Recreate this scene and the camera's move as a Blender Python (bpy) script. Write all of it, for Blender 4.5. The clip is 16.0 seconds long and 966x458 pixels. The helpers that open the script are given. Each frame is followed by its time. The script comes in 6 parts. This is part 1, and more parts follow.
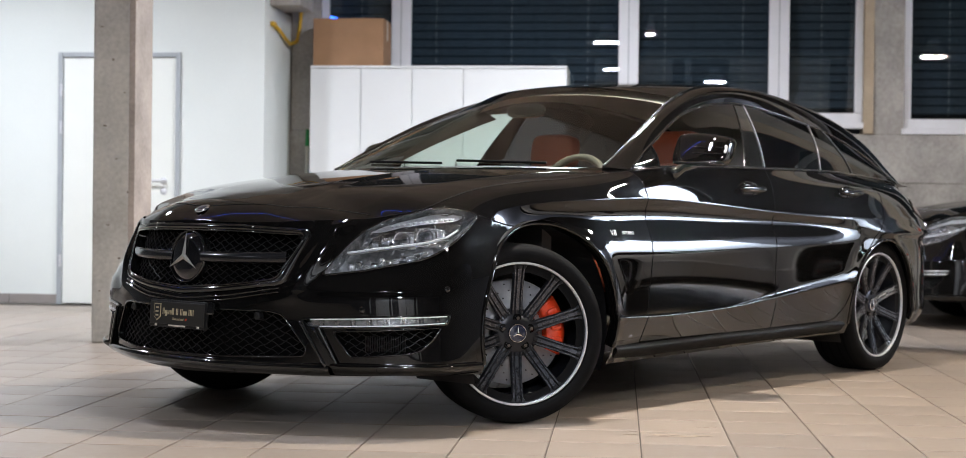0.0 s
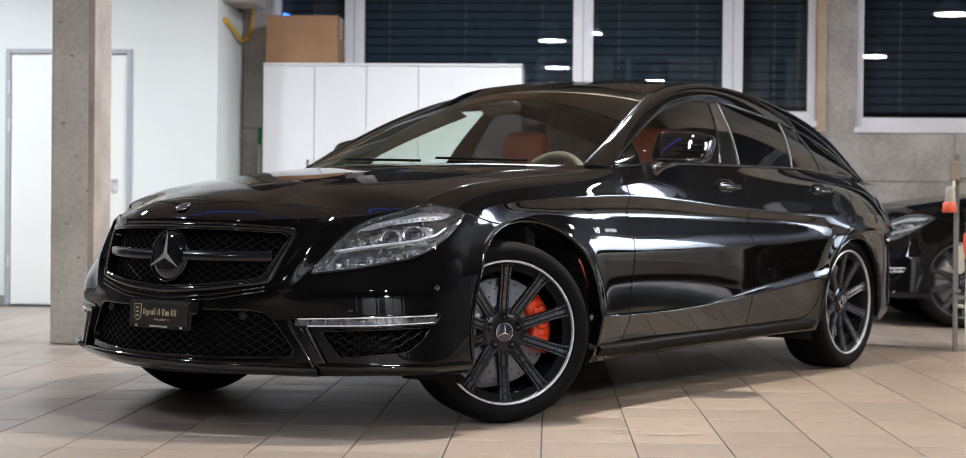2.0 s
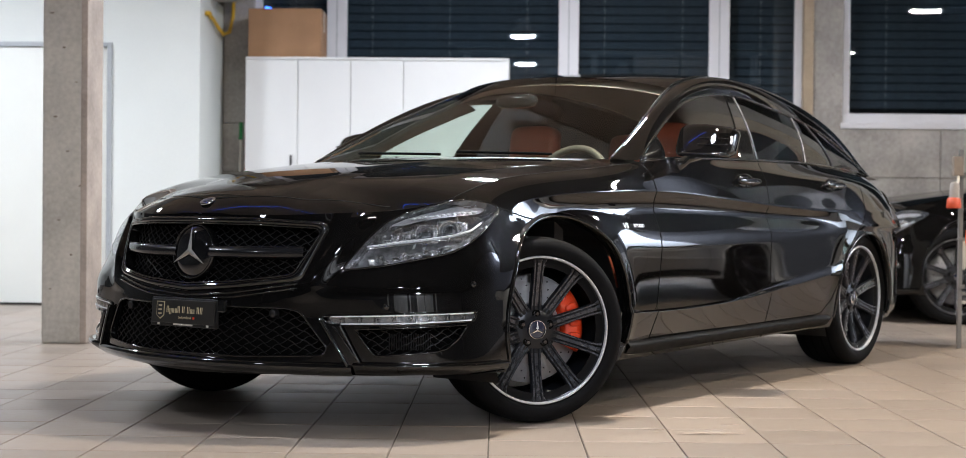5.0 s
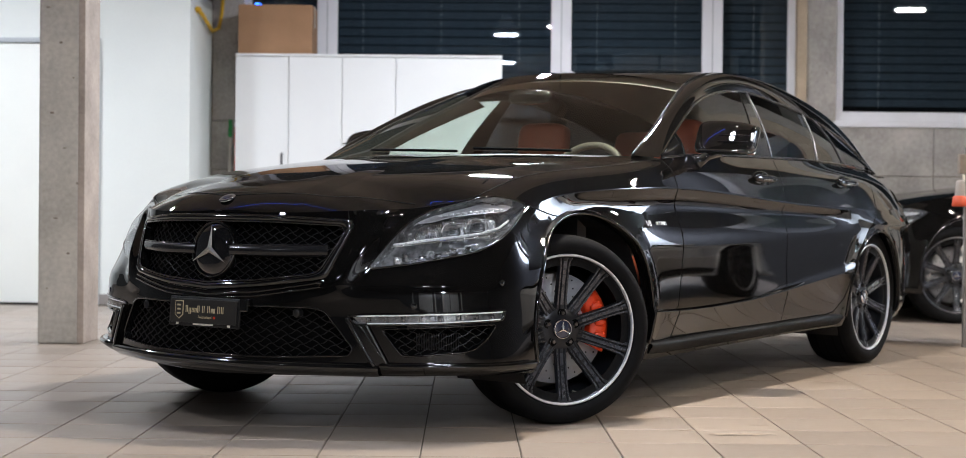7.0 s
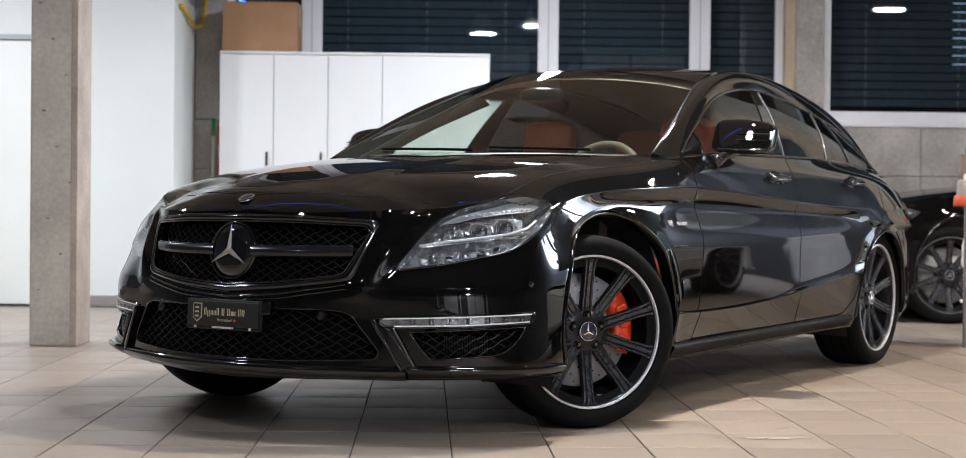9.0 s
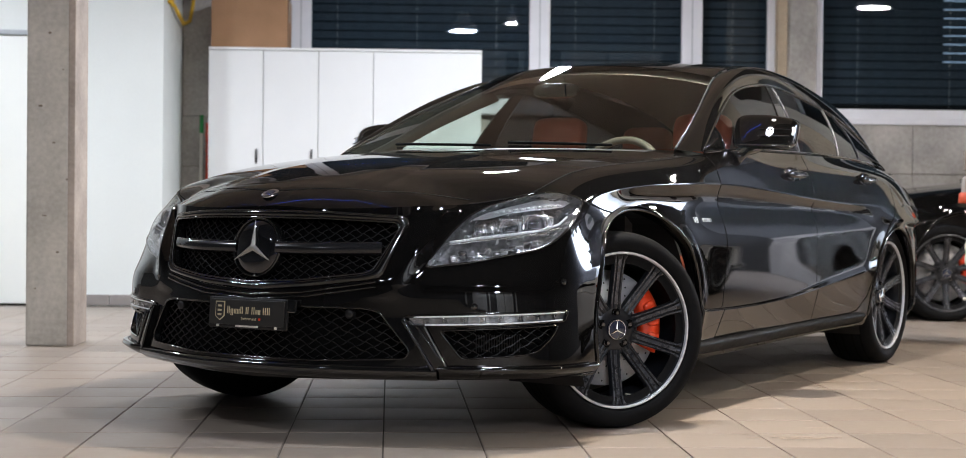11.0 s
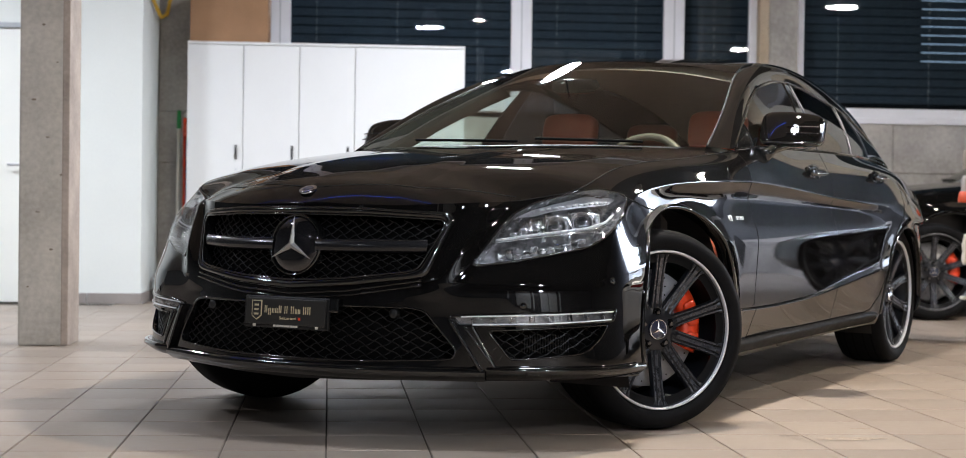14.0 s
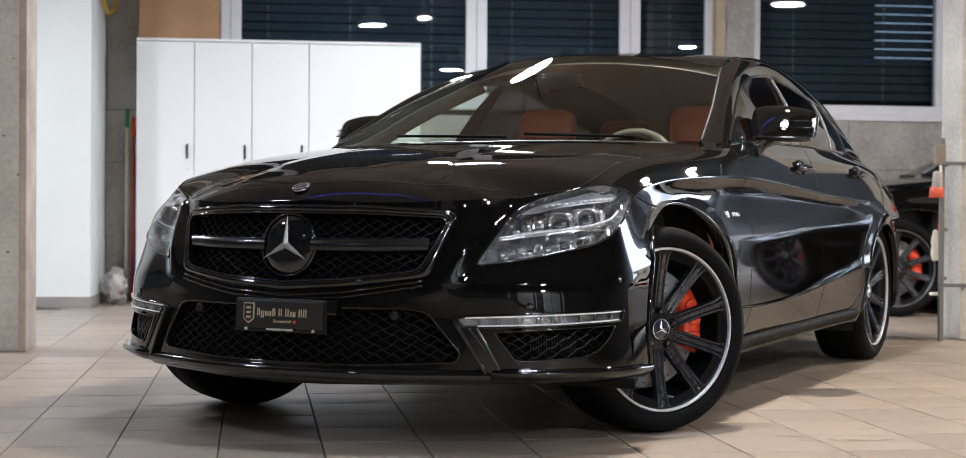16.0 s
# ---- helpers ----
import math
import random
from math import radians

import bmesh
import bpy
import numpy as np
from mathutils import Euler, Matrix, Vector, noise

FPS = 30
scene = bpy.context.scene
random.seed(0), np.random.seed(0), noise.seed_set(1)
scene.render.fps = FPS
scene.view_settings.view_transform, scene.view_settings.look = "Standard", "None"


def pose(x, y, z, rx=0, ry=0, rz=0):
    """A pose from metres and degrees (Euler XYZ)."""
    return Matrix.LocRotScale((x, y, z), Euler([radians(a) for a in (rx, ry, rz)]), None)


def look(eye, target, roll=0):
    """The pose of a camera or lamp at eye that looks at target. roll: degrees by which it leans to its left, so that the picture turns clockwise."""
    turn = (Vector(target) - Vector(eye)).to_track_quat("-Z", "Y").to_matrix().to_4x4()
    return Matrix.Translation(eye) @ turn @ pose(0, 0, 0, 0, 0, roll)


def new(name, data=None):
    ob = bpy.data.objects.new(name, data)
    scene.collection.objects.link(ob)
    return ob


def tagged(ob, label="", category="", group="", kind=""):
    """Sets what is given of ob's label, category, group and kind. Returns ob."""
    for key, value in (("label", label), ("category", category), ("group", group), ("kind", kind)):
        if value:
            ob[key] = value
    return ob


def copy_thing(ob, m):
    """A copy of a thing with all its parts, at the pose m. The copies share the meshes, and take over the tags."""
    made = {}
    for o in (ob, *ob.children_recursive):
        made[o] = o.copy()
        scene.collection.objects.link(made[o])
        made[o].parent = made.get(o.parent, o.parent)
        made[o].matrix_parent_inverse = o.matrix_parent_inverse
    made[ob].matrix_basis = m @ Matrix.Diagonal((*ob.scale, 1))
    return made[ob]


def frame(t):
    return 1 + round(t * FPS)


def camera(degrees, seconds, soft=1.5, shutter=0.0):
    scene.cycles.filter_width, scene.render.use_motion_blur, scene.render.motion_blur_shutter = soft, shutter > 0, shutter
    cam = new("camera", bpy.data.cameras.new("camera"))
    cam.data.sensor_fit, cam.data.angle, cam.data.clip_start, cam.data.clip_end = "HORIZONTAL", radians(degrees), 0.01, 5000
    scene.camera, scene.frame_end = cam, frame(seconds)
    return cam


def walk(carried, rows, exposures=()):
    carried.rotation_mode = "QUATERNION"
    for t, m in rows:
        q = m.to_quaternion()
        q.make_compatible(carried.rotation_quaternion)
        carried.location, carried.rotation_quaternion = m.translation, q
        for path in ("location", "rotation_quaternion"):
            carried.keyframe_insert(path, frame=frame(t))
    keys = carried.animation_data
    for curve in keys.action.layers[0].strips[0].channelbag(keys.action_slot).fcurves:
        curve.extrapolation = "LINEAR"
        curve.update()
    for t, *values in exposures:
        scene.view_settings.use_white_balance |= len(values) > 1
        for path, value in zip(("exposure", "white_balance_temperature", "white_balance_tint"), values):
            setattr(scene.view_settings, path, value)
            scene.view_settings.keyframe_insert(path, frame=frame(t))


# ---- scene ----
cam = camera(34.6, 16.0, soft=0.6)
cam.data.dof.use_dof, cam.data.dof.focus_distance, cam.data.dof.aperture_fstop = True, 5.5, 3.5
PATH = [
    (0, (4.487, -4.421, 0.776), (3.187, -2.901, 0.755), 0.7),
    (0.5, (4.443, -4.445, 0.772), (3.162, -2.909, 0.752), 0.6),
    (1, (4.405, -4.48, 0.776), (3.144, -2.927, 0.754), 0.5),
    (1.5, (4.35, -4.496, 0.774), (3.106, -2.93, 0.753), 0.6),
    (2, (4.29, -4.506, 0.768), (3.06, -2.929, 0.747), 0.6),
    (2.5, (4.243, -4.524, 0.768), (3.024, -2.938, 0.746), 0.6),
    (3, (4.187, -4.54, 0.763), (2.979, -2.946, 0.741), 0.6),
    (3.5, (4.13, -4.546, 0.758), (2.93, -2.946, 0.737), 0.6),
    (4, (4.071, -4.557, 0.758), (2.88, -2.951, 0.736), 0.6),
    (6.5, (3.807, -4.598, 0.748), (2.653, -2.965, 0.724), 0.6),
    (7, (3.744, -4.609, 0.746), (2.601, -2.968, 0.722), 0.6),
    (7.5, (3.687, -4.617, 0.742), (2.554, -2.969, 0.719), 0.5),
    (8, (3.616, -4.615, 0.743), (2.494, -2.96, 0.72), 0.5),
    (8.5, (3.563, -4.633, 0.744), (2.452, -2.97, 0.721), 0.6),
    (9, (3.496, -4.642, 0.745), (2.397, -2.972, 0.721), 0.6),
    (11.5, (3.208, -4.678, 0.731), (2.156, -2.977, 0.706), 0.6),
    (12, (3.15, -4.69, 0.734), (2.108, -2.983, 0.708), 0.6),
    (12.5, (3.096, -4.704, 0.731), (2.062, -2.991, 0.704), 0.6),
    (13, (3.040, -4.722, 0.730), (2.019, -3.002, 0.703), 0.75),
    (13.5, (2.985, -4.735, 0.730), (1.974, -3.010, 0.703), 0.7),
    (14, (2.922, -4.743, 0.725), (1.927, -3.008, 0.699), 0.75),
    (14.5, (2.858, -4.741, 0.719), (1.879, -2.997, 0.694), 0.7),
    (15, (2.795, -4.741, 0.723), (1.842, -2.983, 0.698), 0.7),
    (15.5, (2.722, -4.732, 0.726), (1.790, -2.963, 0.699), 0.6),
    (16, (2.642, -4.7, 0.714), (1.729, -2.921, 0.689), 0.4),
]
walk(cam, [(t, look(eye, target, roll)) for t, eye, target, roll in PATH])

# ---- world, lamps and exposure ----
ROOM = pose(0, 0, 0, 0, 0, 34.2)      # the hall stands turned against the car, which heads along -y
CEIL = 3.9


def rm(u, w, z, rx=0, ry=0, rz=0):
    """A pose in the hall's own axes: u along the window wall, w towards it."""
    return ROOM @ pose(u, w, z, rx, ry, rz)


world = bpy.data.worlds.new("evening")
scene.world = world
world.use_nodes = True
sky = world.node_tree.nodes.new("ShaderNodeTexSky")
sky.sky_type, sky.sun_disc, sky.sun_elevation, sky.sun_rotation = "NISHITA", False, radians(-4), radians(120)
world.node_tree.nodes["Background"].inputs[1].default_value = 0.1
world.node_tree.links.new(sky.outputs[0], world.node_tree.nodes["Background"].inputs[0])
scene.view_settings.exposure = 0.0

LAMPS = [(-4.0, 3.6, 3.05, 150, 0), (.55, 3.6, 3.05, 185, 0), (5.1, 2.05, 3.05, 140, 0)]
LAMPS += [(-4.0, -.8, 3.05, 50, 0), (.55, -.8, 3.05, 60, 0), (5.1, -2.65, 3.05, 130, 0)]
LAMPS += [(-4.0, -4.6, 3.05, 25, 0), (.55, -4.6, 3.05, 60, 0), (2.2, -6.9, 3.05, 210, 0)]
# added wall washers out of view, brightening the white wall that the doors reflect
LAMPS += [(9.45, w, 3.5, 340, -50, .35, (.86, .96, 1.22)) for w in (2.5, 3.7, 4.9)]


# ---- materials ----
def material(name, color, rough=0.5, metal=0.0, spots=0.0, scale=4.0, bump=0.0, fine=0.0, coat=0.0, spec=0.5, rough_var=0.0, detail=6.0):
    """A principled material: colour varied at two scales, with bump and gloss variation."""
    m = bpy.data.materials.new(name)
    m.use_nodes = True
    nt, b = m.node_tree, m.node_tree.nodes["Principled BSDF"]
    b.inputs["Base Color"].default_value = (*color, 1)
    b.inputs["Roughness"].default_value = rough
    b.inputs["Metallic"].default_value = metal
    b.inputs["Coat Weight"].default_value = coat
    b.inputs["Coat Roughness"].default_value = 0.015
    b.inputs["Specular IOR Level"].default_value = spec
    if spots or bump or rough_var:
        co = nt.nodes.new("ShaderNodeTexCoord")
        n1 = nt.nodes.new("ShaderNodeTexNoise")
        n1.inputs["Scale"].default_value, n1.inputs["Detail"].default_value = scale, detail
        n2 = nt.nodes.new("ShaderNodeTexNoise")
        n2.inputs["Scale"].default_value, n2.inputs["Detail"].default_value = fine or scale * 14, 4
        for n in (n1, n2):
            nt.links.new(co.outputs["Object"], n.inputs["Vector"])
        add = nt.nodes.new("ShaderNodeMath")
        add.operation = "MULTIPLY_ADD"
        add.inputs[1].default_value = 0.45
        nt.links.new(n2.outputs["Fac"], add.inputs[0])
        nt.links.new(n1.outputs["Fac"], add.inputs[2])
        if spots:
            ramp = nt.nodes.new("ShaderNodeMapRange")
            ramp.inputs["From Min"].default_value, ramp.inputs["From Max"].default_value = 0.45, 1.0
            ramp.inputs["To Min"].default_value, ramp.inputs["To Max"].default_value = 1 - spots, 1 + spots
            nt.links.new(add.outputs[0], ramp.inputs["Value"])
            mix = nt.nodes.new("ShaderNodeMix")
            mix.data_type, mix.blend_type = "RGBA", "MULTIPLY"
            mix.inputs["Factor"].default_value = 1.0
            mix.inputs["A"].default_value = (*color, 1)
            nt.links.new(ramp.outputs[0], mix.inputs["B"])
            nt.links.new(mix.outputs["Result"], b.inputs["Base Color"])
        if rough_var:
            rr = nt.nodes.new("ShaderNodeMapRange")
            rr.inputs["From Min"].default_value, rr.inputs["From Max"].default_value = 0.4, 1.05
            rr.inputs["To Min"].default_value, rr.inputs["To Max"].default_value = max(rough - rough_var, 0.0), rough + rough_var
            nt.links.new(add.outputs[0], rr.inputs["Value"])
            nt.links.new(rr.outputs[0], b.inputs["Roughness"])
        if bump:
            bp = nt.nodes.new("ShaderNodeBump")
            bp.inputs["Strength"].default_value, bp.inputs["Distance"].default_value = bump, 0.004
            nt.links.new(add.outputs[0], bp.inputs["Height"])
            nt.links.new(bp.outputs["Normal"], b.inputs["Normal"])
    return m


def glass(name, color, rough=0.0, see=0.9, mirror=0.07):
    """Thin tinted pane: part clear, part mirror by its own angle."""
    m = bpy.data.materials.new(name)
    m.use_nodes = True
    nt = m.node_tree
    nt.nodes.remove(nt.nodes["Principled BSDF"])
    lw = nt.nodes.new("ShaderNodeLayerWeight")
    lw.inputs["Blend"].default_value = 0.5
    po = nt.nodes.new("ShaderNodeMath")
    po.operation, po.inputs[1].default_value = "POWER", 4.5
    nt.links.new(lw.outputs["Facing"], po.inputs[0])
    fr = nt.nodes.new("ShaderNodeMapRange")
    fr.inputs["To Min"].default_value, fr.inputs["To Max"].default_value = mirror, 1.0
    nt.links.new(po.outputs[0], fr.inputs["Value"])
    tr = nt.nodes.new("ShaderNodeBsdfTransparent")
    tr.inputs["Color"].default_value = (*[c * see for c in color], 1)
    gl = nt.nodes.new("ShaderNodeBsdfGlossy")
    gl.inputs["Roughness"].default_value = rough
    mix = nt.nodes.new("ShaderNodeMixShader")
    nt.links.new(fr.outputs[0], mix.inputs[0])
    nt.links.new(tr.outputs[0], mix.inputs[1])
    nt.links.new(gl.outputs[0], mix.inputs[2])
    nt.links.new(mix.outputs[0], nt.nodes["Material Output"].inputs["Surface"])
    return m


def glow(name, color, strength):
    m = bpy.data.materials.new(name)
    m.use_nodes = True
    b = m.node_tree.nodes["Principled BSDF"]
    b.inputs["Base Color"].default_value = (*color, 1)
    b.inputs["Emission Color"].default_value = (*color, 1)
    b.inputs["Emission Strength"].default_value = strength
    return m


M = dict(
    paint=material("black_paint", (0.0035, 0.0033, 0.0032), 0.025, spec=0.55),
    silver=material("silver_paint", (0.80, 0.81, 0.83), 0.4, metal=0.1, coat=1.0),
    trim=material("black_trim", (0.0065, 0.0065, 0.007), 0.38, spots=0.2, scale=30, bump=0.05),
    gloss=material("gloss_black", (0.006, 0.006, 0.006), 0.08, coat=0.6),
    rubber=material("tyre_rubber", (0.0065, 0.0065, 0.007), 0.75, spots=0.25, scale=18, bump=0.15, spec=0.08),
    rim=material("satin_black_alloy", (0.016, 0.0175, 0.022), 0.28, metal=0.4),
    machined=material("machined_alloy", (0.66, 0.67, 0.70), 0.46, metal=0.55, rough_var=0.06, scale=60, spots=0.06),
    chrome=material("chrome", (0.75, 0.76, 0.78), 0.07, metal=1.0),
    dark_chrome=material("dark_chrome", (0.16, 0.16, 0.17), 0.15, metal=1.0),
    steel=material("disc_steel", (0.62, 0.62, 0.64), 0.45, metal=0.35, spots=0.1, scale=50),
    caliper=material("orange_red_caliper", (0.75, 0.055, 0.012), 0.35, coat=0.5, spots=0.08, scale=40),
    glass=glass("clear_glass", (0.87, 0.96, 0.90), see=0.96, mirror=0.085),
    tint=glass("tinted_glass", (0.06, 0.06, 0.065), mirror=0.045),
    lens=glass("lamp_lens", (0.96, 0.97, 0.98), mirror=0.14),
    leather=material("red_brown_leather", (0.33, 0.07, 0.035), 0.5, spots=0.12, scale=20, bump=0.15),
    cream=material("cream_trim", (0.50, 0.44, 0.36), 0.6, spots=0.08, scale=20, bump=0.1),
    inner=material("dark_cabin", (0.035, 0.032, 0.03), 0.7, spots=0.15, scale=15, bump=0.1),
    lamp_white=material("lamp_reflector", (0.82, 0.83, 0.85), 0.16, metal=0.8),
    led=material("led_strip", (0.85, 0.87, 0.9), 0.25, coat=1.0),
    plate=material("dark_plate", (0.022, 0.021, 0.019), 0.4, spots=0.1, scale=30),
    gold=material("pale_gold_print", (0.55, 0.47, 0.30), 0.45),
    plaster=material("white_plaster", (0.70, 0.725, 0.695), 0.75, spots=0.04, scale=1.5, bump=0.25, fine=60),
    white=material("white_lacquer", (0.74, 0.745, 0.735), 0.4, spots=0.02, scale=3, bump=0.03),
    door=material("door_lacquer", (0.78, 0.79, 0.74), 0.35, spots=0.02, scale=3, bump=0.03),
    steel_frame=material("grey_door_frame", (0.36, 0.38, 0.395), 0.4, spots=0.06, scale=12),
    concrete=material("board_marked_concrete", (0.355, 0.33, 0.30), 0.8, spots=0.42, scale=2.2, bump=0.5, fine=38),
    # darker concrete, mostly for recesses and holes, with their shade in the colour
    concrete_dark=material("shaded_recess_concrete", (0.19, 0.155, 0.125), 0.85, spots=0.25, scale=3.0, bump=0.5, fine=40),
    glow_blue=glow("blue_led", (0.02, 0.12, 1.0), 8.0),
    # glow of the added panel behind the right window
    outside=glow("pale_glow_panel", (0.55, 0.72, 0.95), 0.9),
    wood=material("raw_window_reveal", (0.42, 0.33, 0.23), 0.7, spots=0.15, scale=5, bump=0.2),
    # tone of the unseen walls, set by how dark the car's reflections should be
    shutter=material("dark_unseen_wall", (0.10, 0.10, 0.106), 0.5, spots=0.15, scale=3),
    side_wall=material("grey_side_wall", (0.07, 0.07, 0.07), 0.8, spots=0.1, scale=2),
    grout=material("dark_grout", (0.10, 0.085, 0.07), 0.9, spots=0.2, scale=20),
    cardboard=material("brown_cardboard", (0.30, 0.165, 0.085), 0.8, spots=0.12, scale=6, bump=0.2),
    frame=material("white_window_frame", (0.74, 0.74, 0.77), 0.4, spots=0.04, scale=6),
    pane=glass("window_glass", (0.75, 0.8, 0.82)),
    blind=material("dark_blind", (0.095, 0.132, 0.170), 0.5, spots=0.15, scale=12),
    night=material("night_dark", (0.01, 0.013, 0.016), 0.9),
    ceiling=material("brown_grey_concrete_ceiling", (0.41, 0.335, 0.27), 0.85, spots=0.15, scale=1.5, bump=0.3),
    lamp_shell=material("lamp_shell_grey", (0.5, 0.5, 0.5), 0.4),
    yellow=material("yellow_hose", (0.65, 0.38, 0.02), 0.5),
    green=material("green_plastic", (0.02, 0.25, 0.06), 0.5),
    blue=material("blue_plastic", (0.02, 0.16, 0.36), 0.5),
    orange=material("orange_red_plastic", (0.72, 0.09, 0.02), 0.45, spots=0.08, scale=20),
    offwhite=material("offwhite_plastic", (0.62, 0.58, 0.5), 0.5, spots=0.06, scale=20),
    baseboard=material("grey_tile_skirting", (0.27, 0.24, 0.22), 0.6, spots=0.1, scale=8),
)

# made dark only so the car's reflections of the unseen ceiling stay dark
M["ceiling_dark"] = material("dark_unseen_ceiling", (0.025, 0.023, 0.021), 0.85, spots=0.15, scale=1.5, bump=0.3)
M["pillar_edge"] = material("browner_pillar_side", (0.34, 0.285, 0.245), 0.8, spots=0.32, scale=3.5, bump=0.5, fine=45)
M["pillar"] = material("rough_pillar_concrete", (0.43, 0.405, 0.36), 0.8, spots=0.34, scale=2.2, bump=0.5, fine=38)
M["bag"] = material("pale_plastic_bag", (0.36, 0.33, 0.31), 0.35, spots=0.25, scale=9)


def tile_material(name, pick):
    """Beige tile whose tone changes from piece to piece."""
    m = material(name, (0.275, 0.225, 0.182), 0.42, spots=0.10, scale=2.0, bump=0.04, rough_var=0.10)
    nt = m.node_tree
    b = nt.nodes["Principled BSDF"]
    old = b.inputs["Base Color"].links[0].from_socket
    if pick == "object":
        r = nt.nodes.new("ShaderNodeObjectInfo").outputs["Random"]
    else:
        r = nt.nodes.new("ShaderNodeNewGeometry").outputs["Random Per Island"]
    mr = nt.nodes.new("ShaderNodeMapRange")
    mr.inputs["To Min"].default_value, mr.inputs["To Max"].default_value = .90, 1.08
    nt.links.new(r, mr.inputs["Value"])
    mix = nt.nodes.new("ShaderNodeMix")
    mix.data_type, mix.blend_type = "RGBA", "MULTIPLY"
    mix.inputs["Factor"].default_value = 1.0
    nt.links.new(old, mix.inputs["A"])
    nt.links.new(mr.outputs[0], mix.inputs["B"])
    nt.links.new(mix.outputs["Result"], b.inputs["Base Color"])
    return m


M["tile"] = tile_material("beige_floor_tile", "object")
M["tile_far"] = tile_material("beige_floor_tile_field", "island")


# ---- mesh helpers ----
def mesh_object(name, data, mat, parent=None, smooth=False, label="", m=None):
    """Links a bmesh or a mesh as one object, as a part of parent where there is one."""
    if isinstance(data, bmesh.types.BMesh):
        bm, data = data, bpy.data.meshes.new(name)
        bm.to_mesh(data)
        bm.free()
    if smooth:
        data.shade_smooth()
    if mat is not None and not data.materials:
        data.materials.append(mat)
    ob = new(name, data)
    if parent is not None:
        ob.parent = parent
    if m is not None:
        ob.matrix_basis = m
    return tagged(ob, label)


def part(name, bm, mat, parent, label="", smooth=False, m=None):
    return mesh_object(name, bm, mat, parent, smooth, label, m)


def thing(name, label, category, m=Matrix(), group="", kind=""):
    ob = new(name)
    ob.matrix_basis = m
    return tagged(ob, label, category, group, kind)


def box(sx, sy, sz, at=(0, 0, 0), bevel=0.0, seg=2, turn=None):
    """A block with rounded edges, its centre at `at`."""
    bm = bmesh.new()
    bmesh.ops.create_cube(bm, size=1, matrix=Matrix.Diagonal((sx, sy, sz, 1)))
    if bevel:
        bmesh.ops.bevel(bm, geom=bm.edges[:], offset=bevel, segments=seg, profile=0.6, affect="EDGES")
    bm.transform(Matrix.Translation(at) @ (turn or Matrix()))
    return bm


def span(a, b, bevel=0.0):
    """A block from corner a to corner b."""
    a, b = Vector(a), Vector(b)
    d = b - a
    return box(abs(d.x), abs(d.y), abs(d.z), (a + b) / 2, bevel)


def join(*bms):
    out = bmesh.new()
    for b in bms:
        tmp = bpy.data.meshes.new("tmp")
        b.to_mesh(tmp)
        b.free()
        out.from_mesh(tmp)
        bpy.data.meshes.remove(tmp)
    return out


def lathe(profile, n=48, axis="x", close=False):
    """Turns a profile of (r, h) round an axis; h runs along it."""
    bm = bmesh.new()
    rings = []
    for i in range(n):
        c, s = math.cos(2 * math.pi * i / n), math.sin(2 * math.pi * i / n)
        put = {"x": lambda r, h: (h, r * c, r * s), "z": lambda r, h: (r * c, r * s, h), "y": lambda r, h: (r * c, h, r * s)}[axis]
        rings.append([bm.verts.new(put(r, h)) for r, h in profile])
    k = len(profile)
    for i in range(n):
        p, q = rings[i], rings[(i + 1) % n]
        for j in range(k if close else k - 1):
            bm.faces.new((p[j], q[j], q[(j + 1) % k], p[(j + 1) % k]))
    bmesh.ops.remove_doubles(bm, verts=bm.verts[:], dist=1e-6)
    bmesh.ops.recalc_face_normals(bm, faces=bm.faces[:])
    return bm


def tube(points, radius, n=8, closed=False):
    """A round bar along a line of points."""
    bm = bmesh.new()
    pts = [Vector(p) for p in points]
    k = len(pts)
    rings = []
    up = None
    for i, p in enumerate(pts):
        if closed:
            d = (pts[(i + 1) % k] - pts[i - 1]).normalized()
        else:
            d = (pts[min(i + 1, k - 1)] - pts[max(i - 1, 0)]).normalized()
        if up is None:
            up = d.orthogonal().normalized()
        up = (up - d * up.dot(d)).normalized()
        side = d.cross(up)
        r = radius[i] if isinstance(radius, (list, tuple)) else radius
        rings.append([bm.verts.new(p + (up * math.cos(2 * math.pi * j / n) + side * math.sin(2 * math.pi * j / n)) * r) for j in range(n)])
    for i in range(k if closed else k - 1):
        p, q = rings[i], rings[(i + 1) % k]
        for j in range(n):
            bm.faces.new((p[j], p[(j + 1) % n], q[(j + 1) % n], q[j]))
    if not closed:
        bm.faces.new(rings[0][::-1])
        bm.faces.new(rings[-1])
    return bm


def prism(outline, depth, axis="y", at=0.0, bevel=0.0):
    """A flat outline given a thickness along an axis."""
    bm = bmesh.new()
    put = {"y": lambda a, b, d: (a, d, b), "x": lambda a, b, d: (d, a, b), "z": lambda a, b, d: (a, b, d)}[axis]
    p = [bm.verts.new(put(a, b, at)) for a, b in outline]
    q = [bm.verts.new(put(a, b, at + depth)) for a, b in outline]
    n = len(outline)
    bm.faces.new(p)
    bm.faces.new(q[::-1])
    for i in range(n):
        bm.faces.new((p[i], q[i], q[(i + 1) % n], p[(i + 1) % n]))
    bmesh.ops.recalc_face_normals(bm, faces=bm.faces[:])
    if bevel:
        bmesh.ops.bevel(bm, geom=bm.edges[:], offset=bevel, segments=2, profile=0.6, affect="EDGES")
    return bm


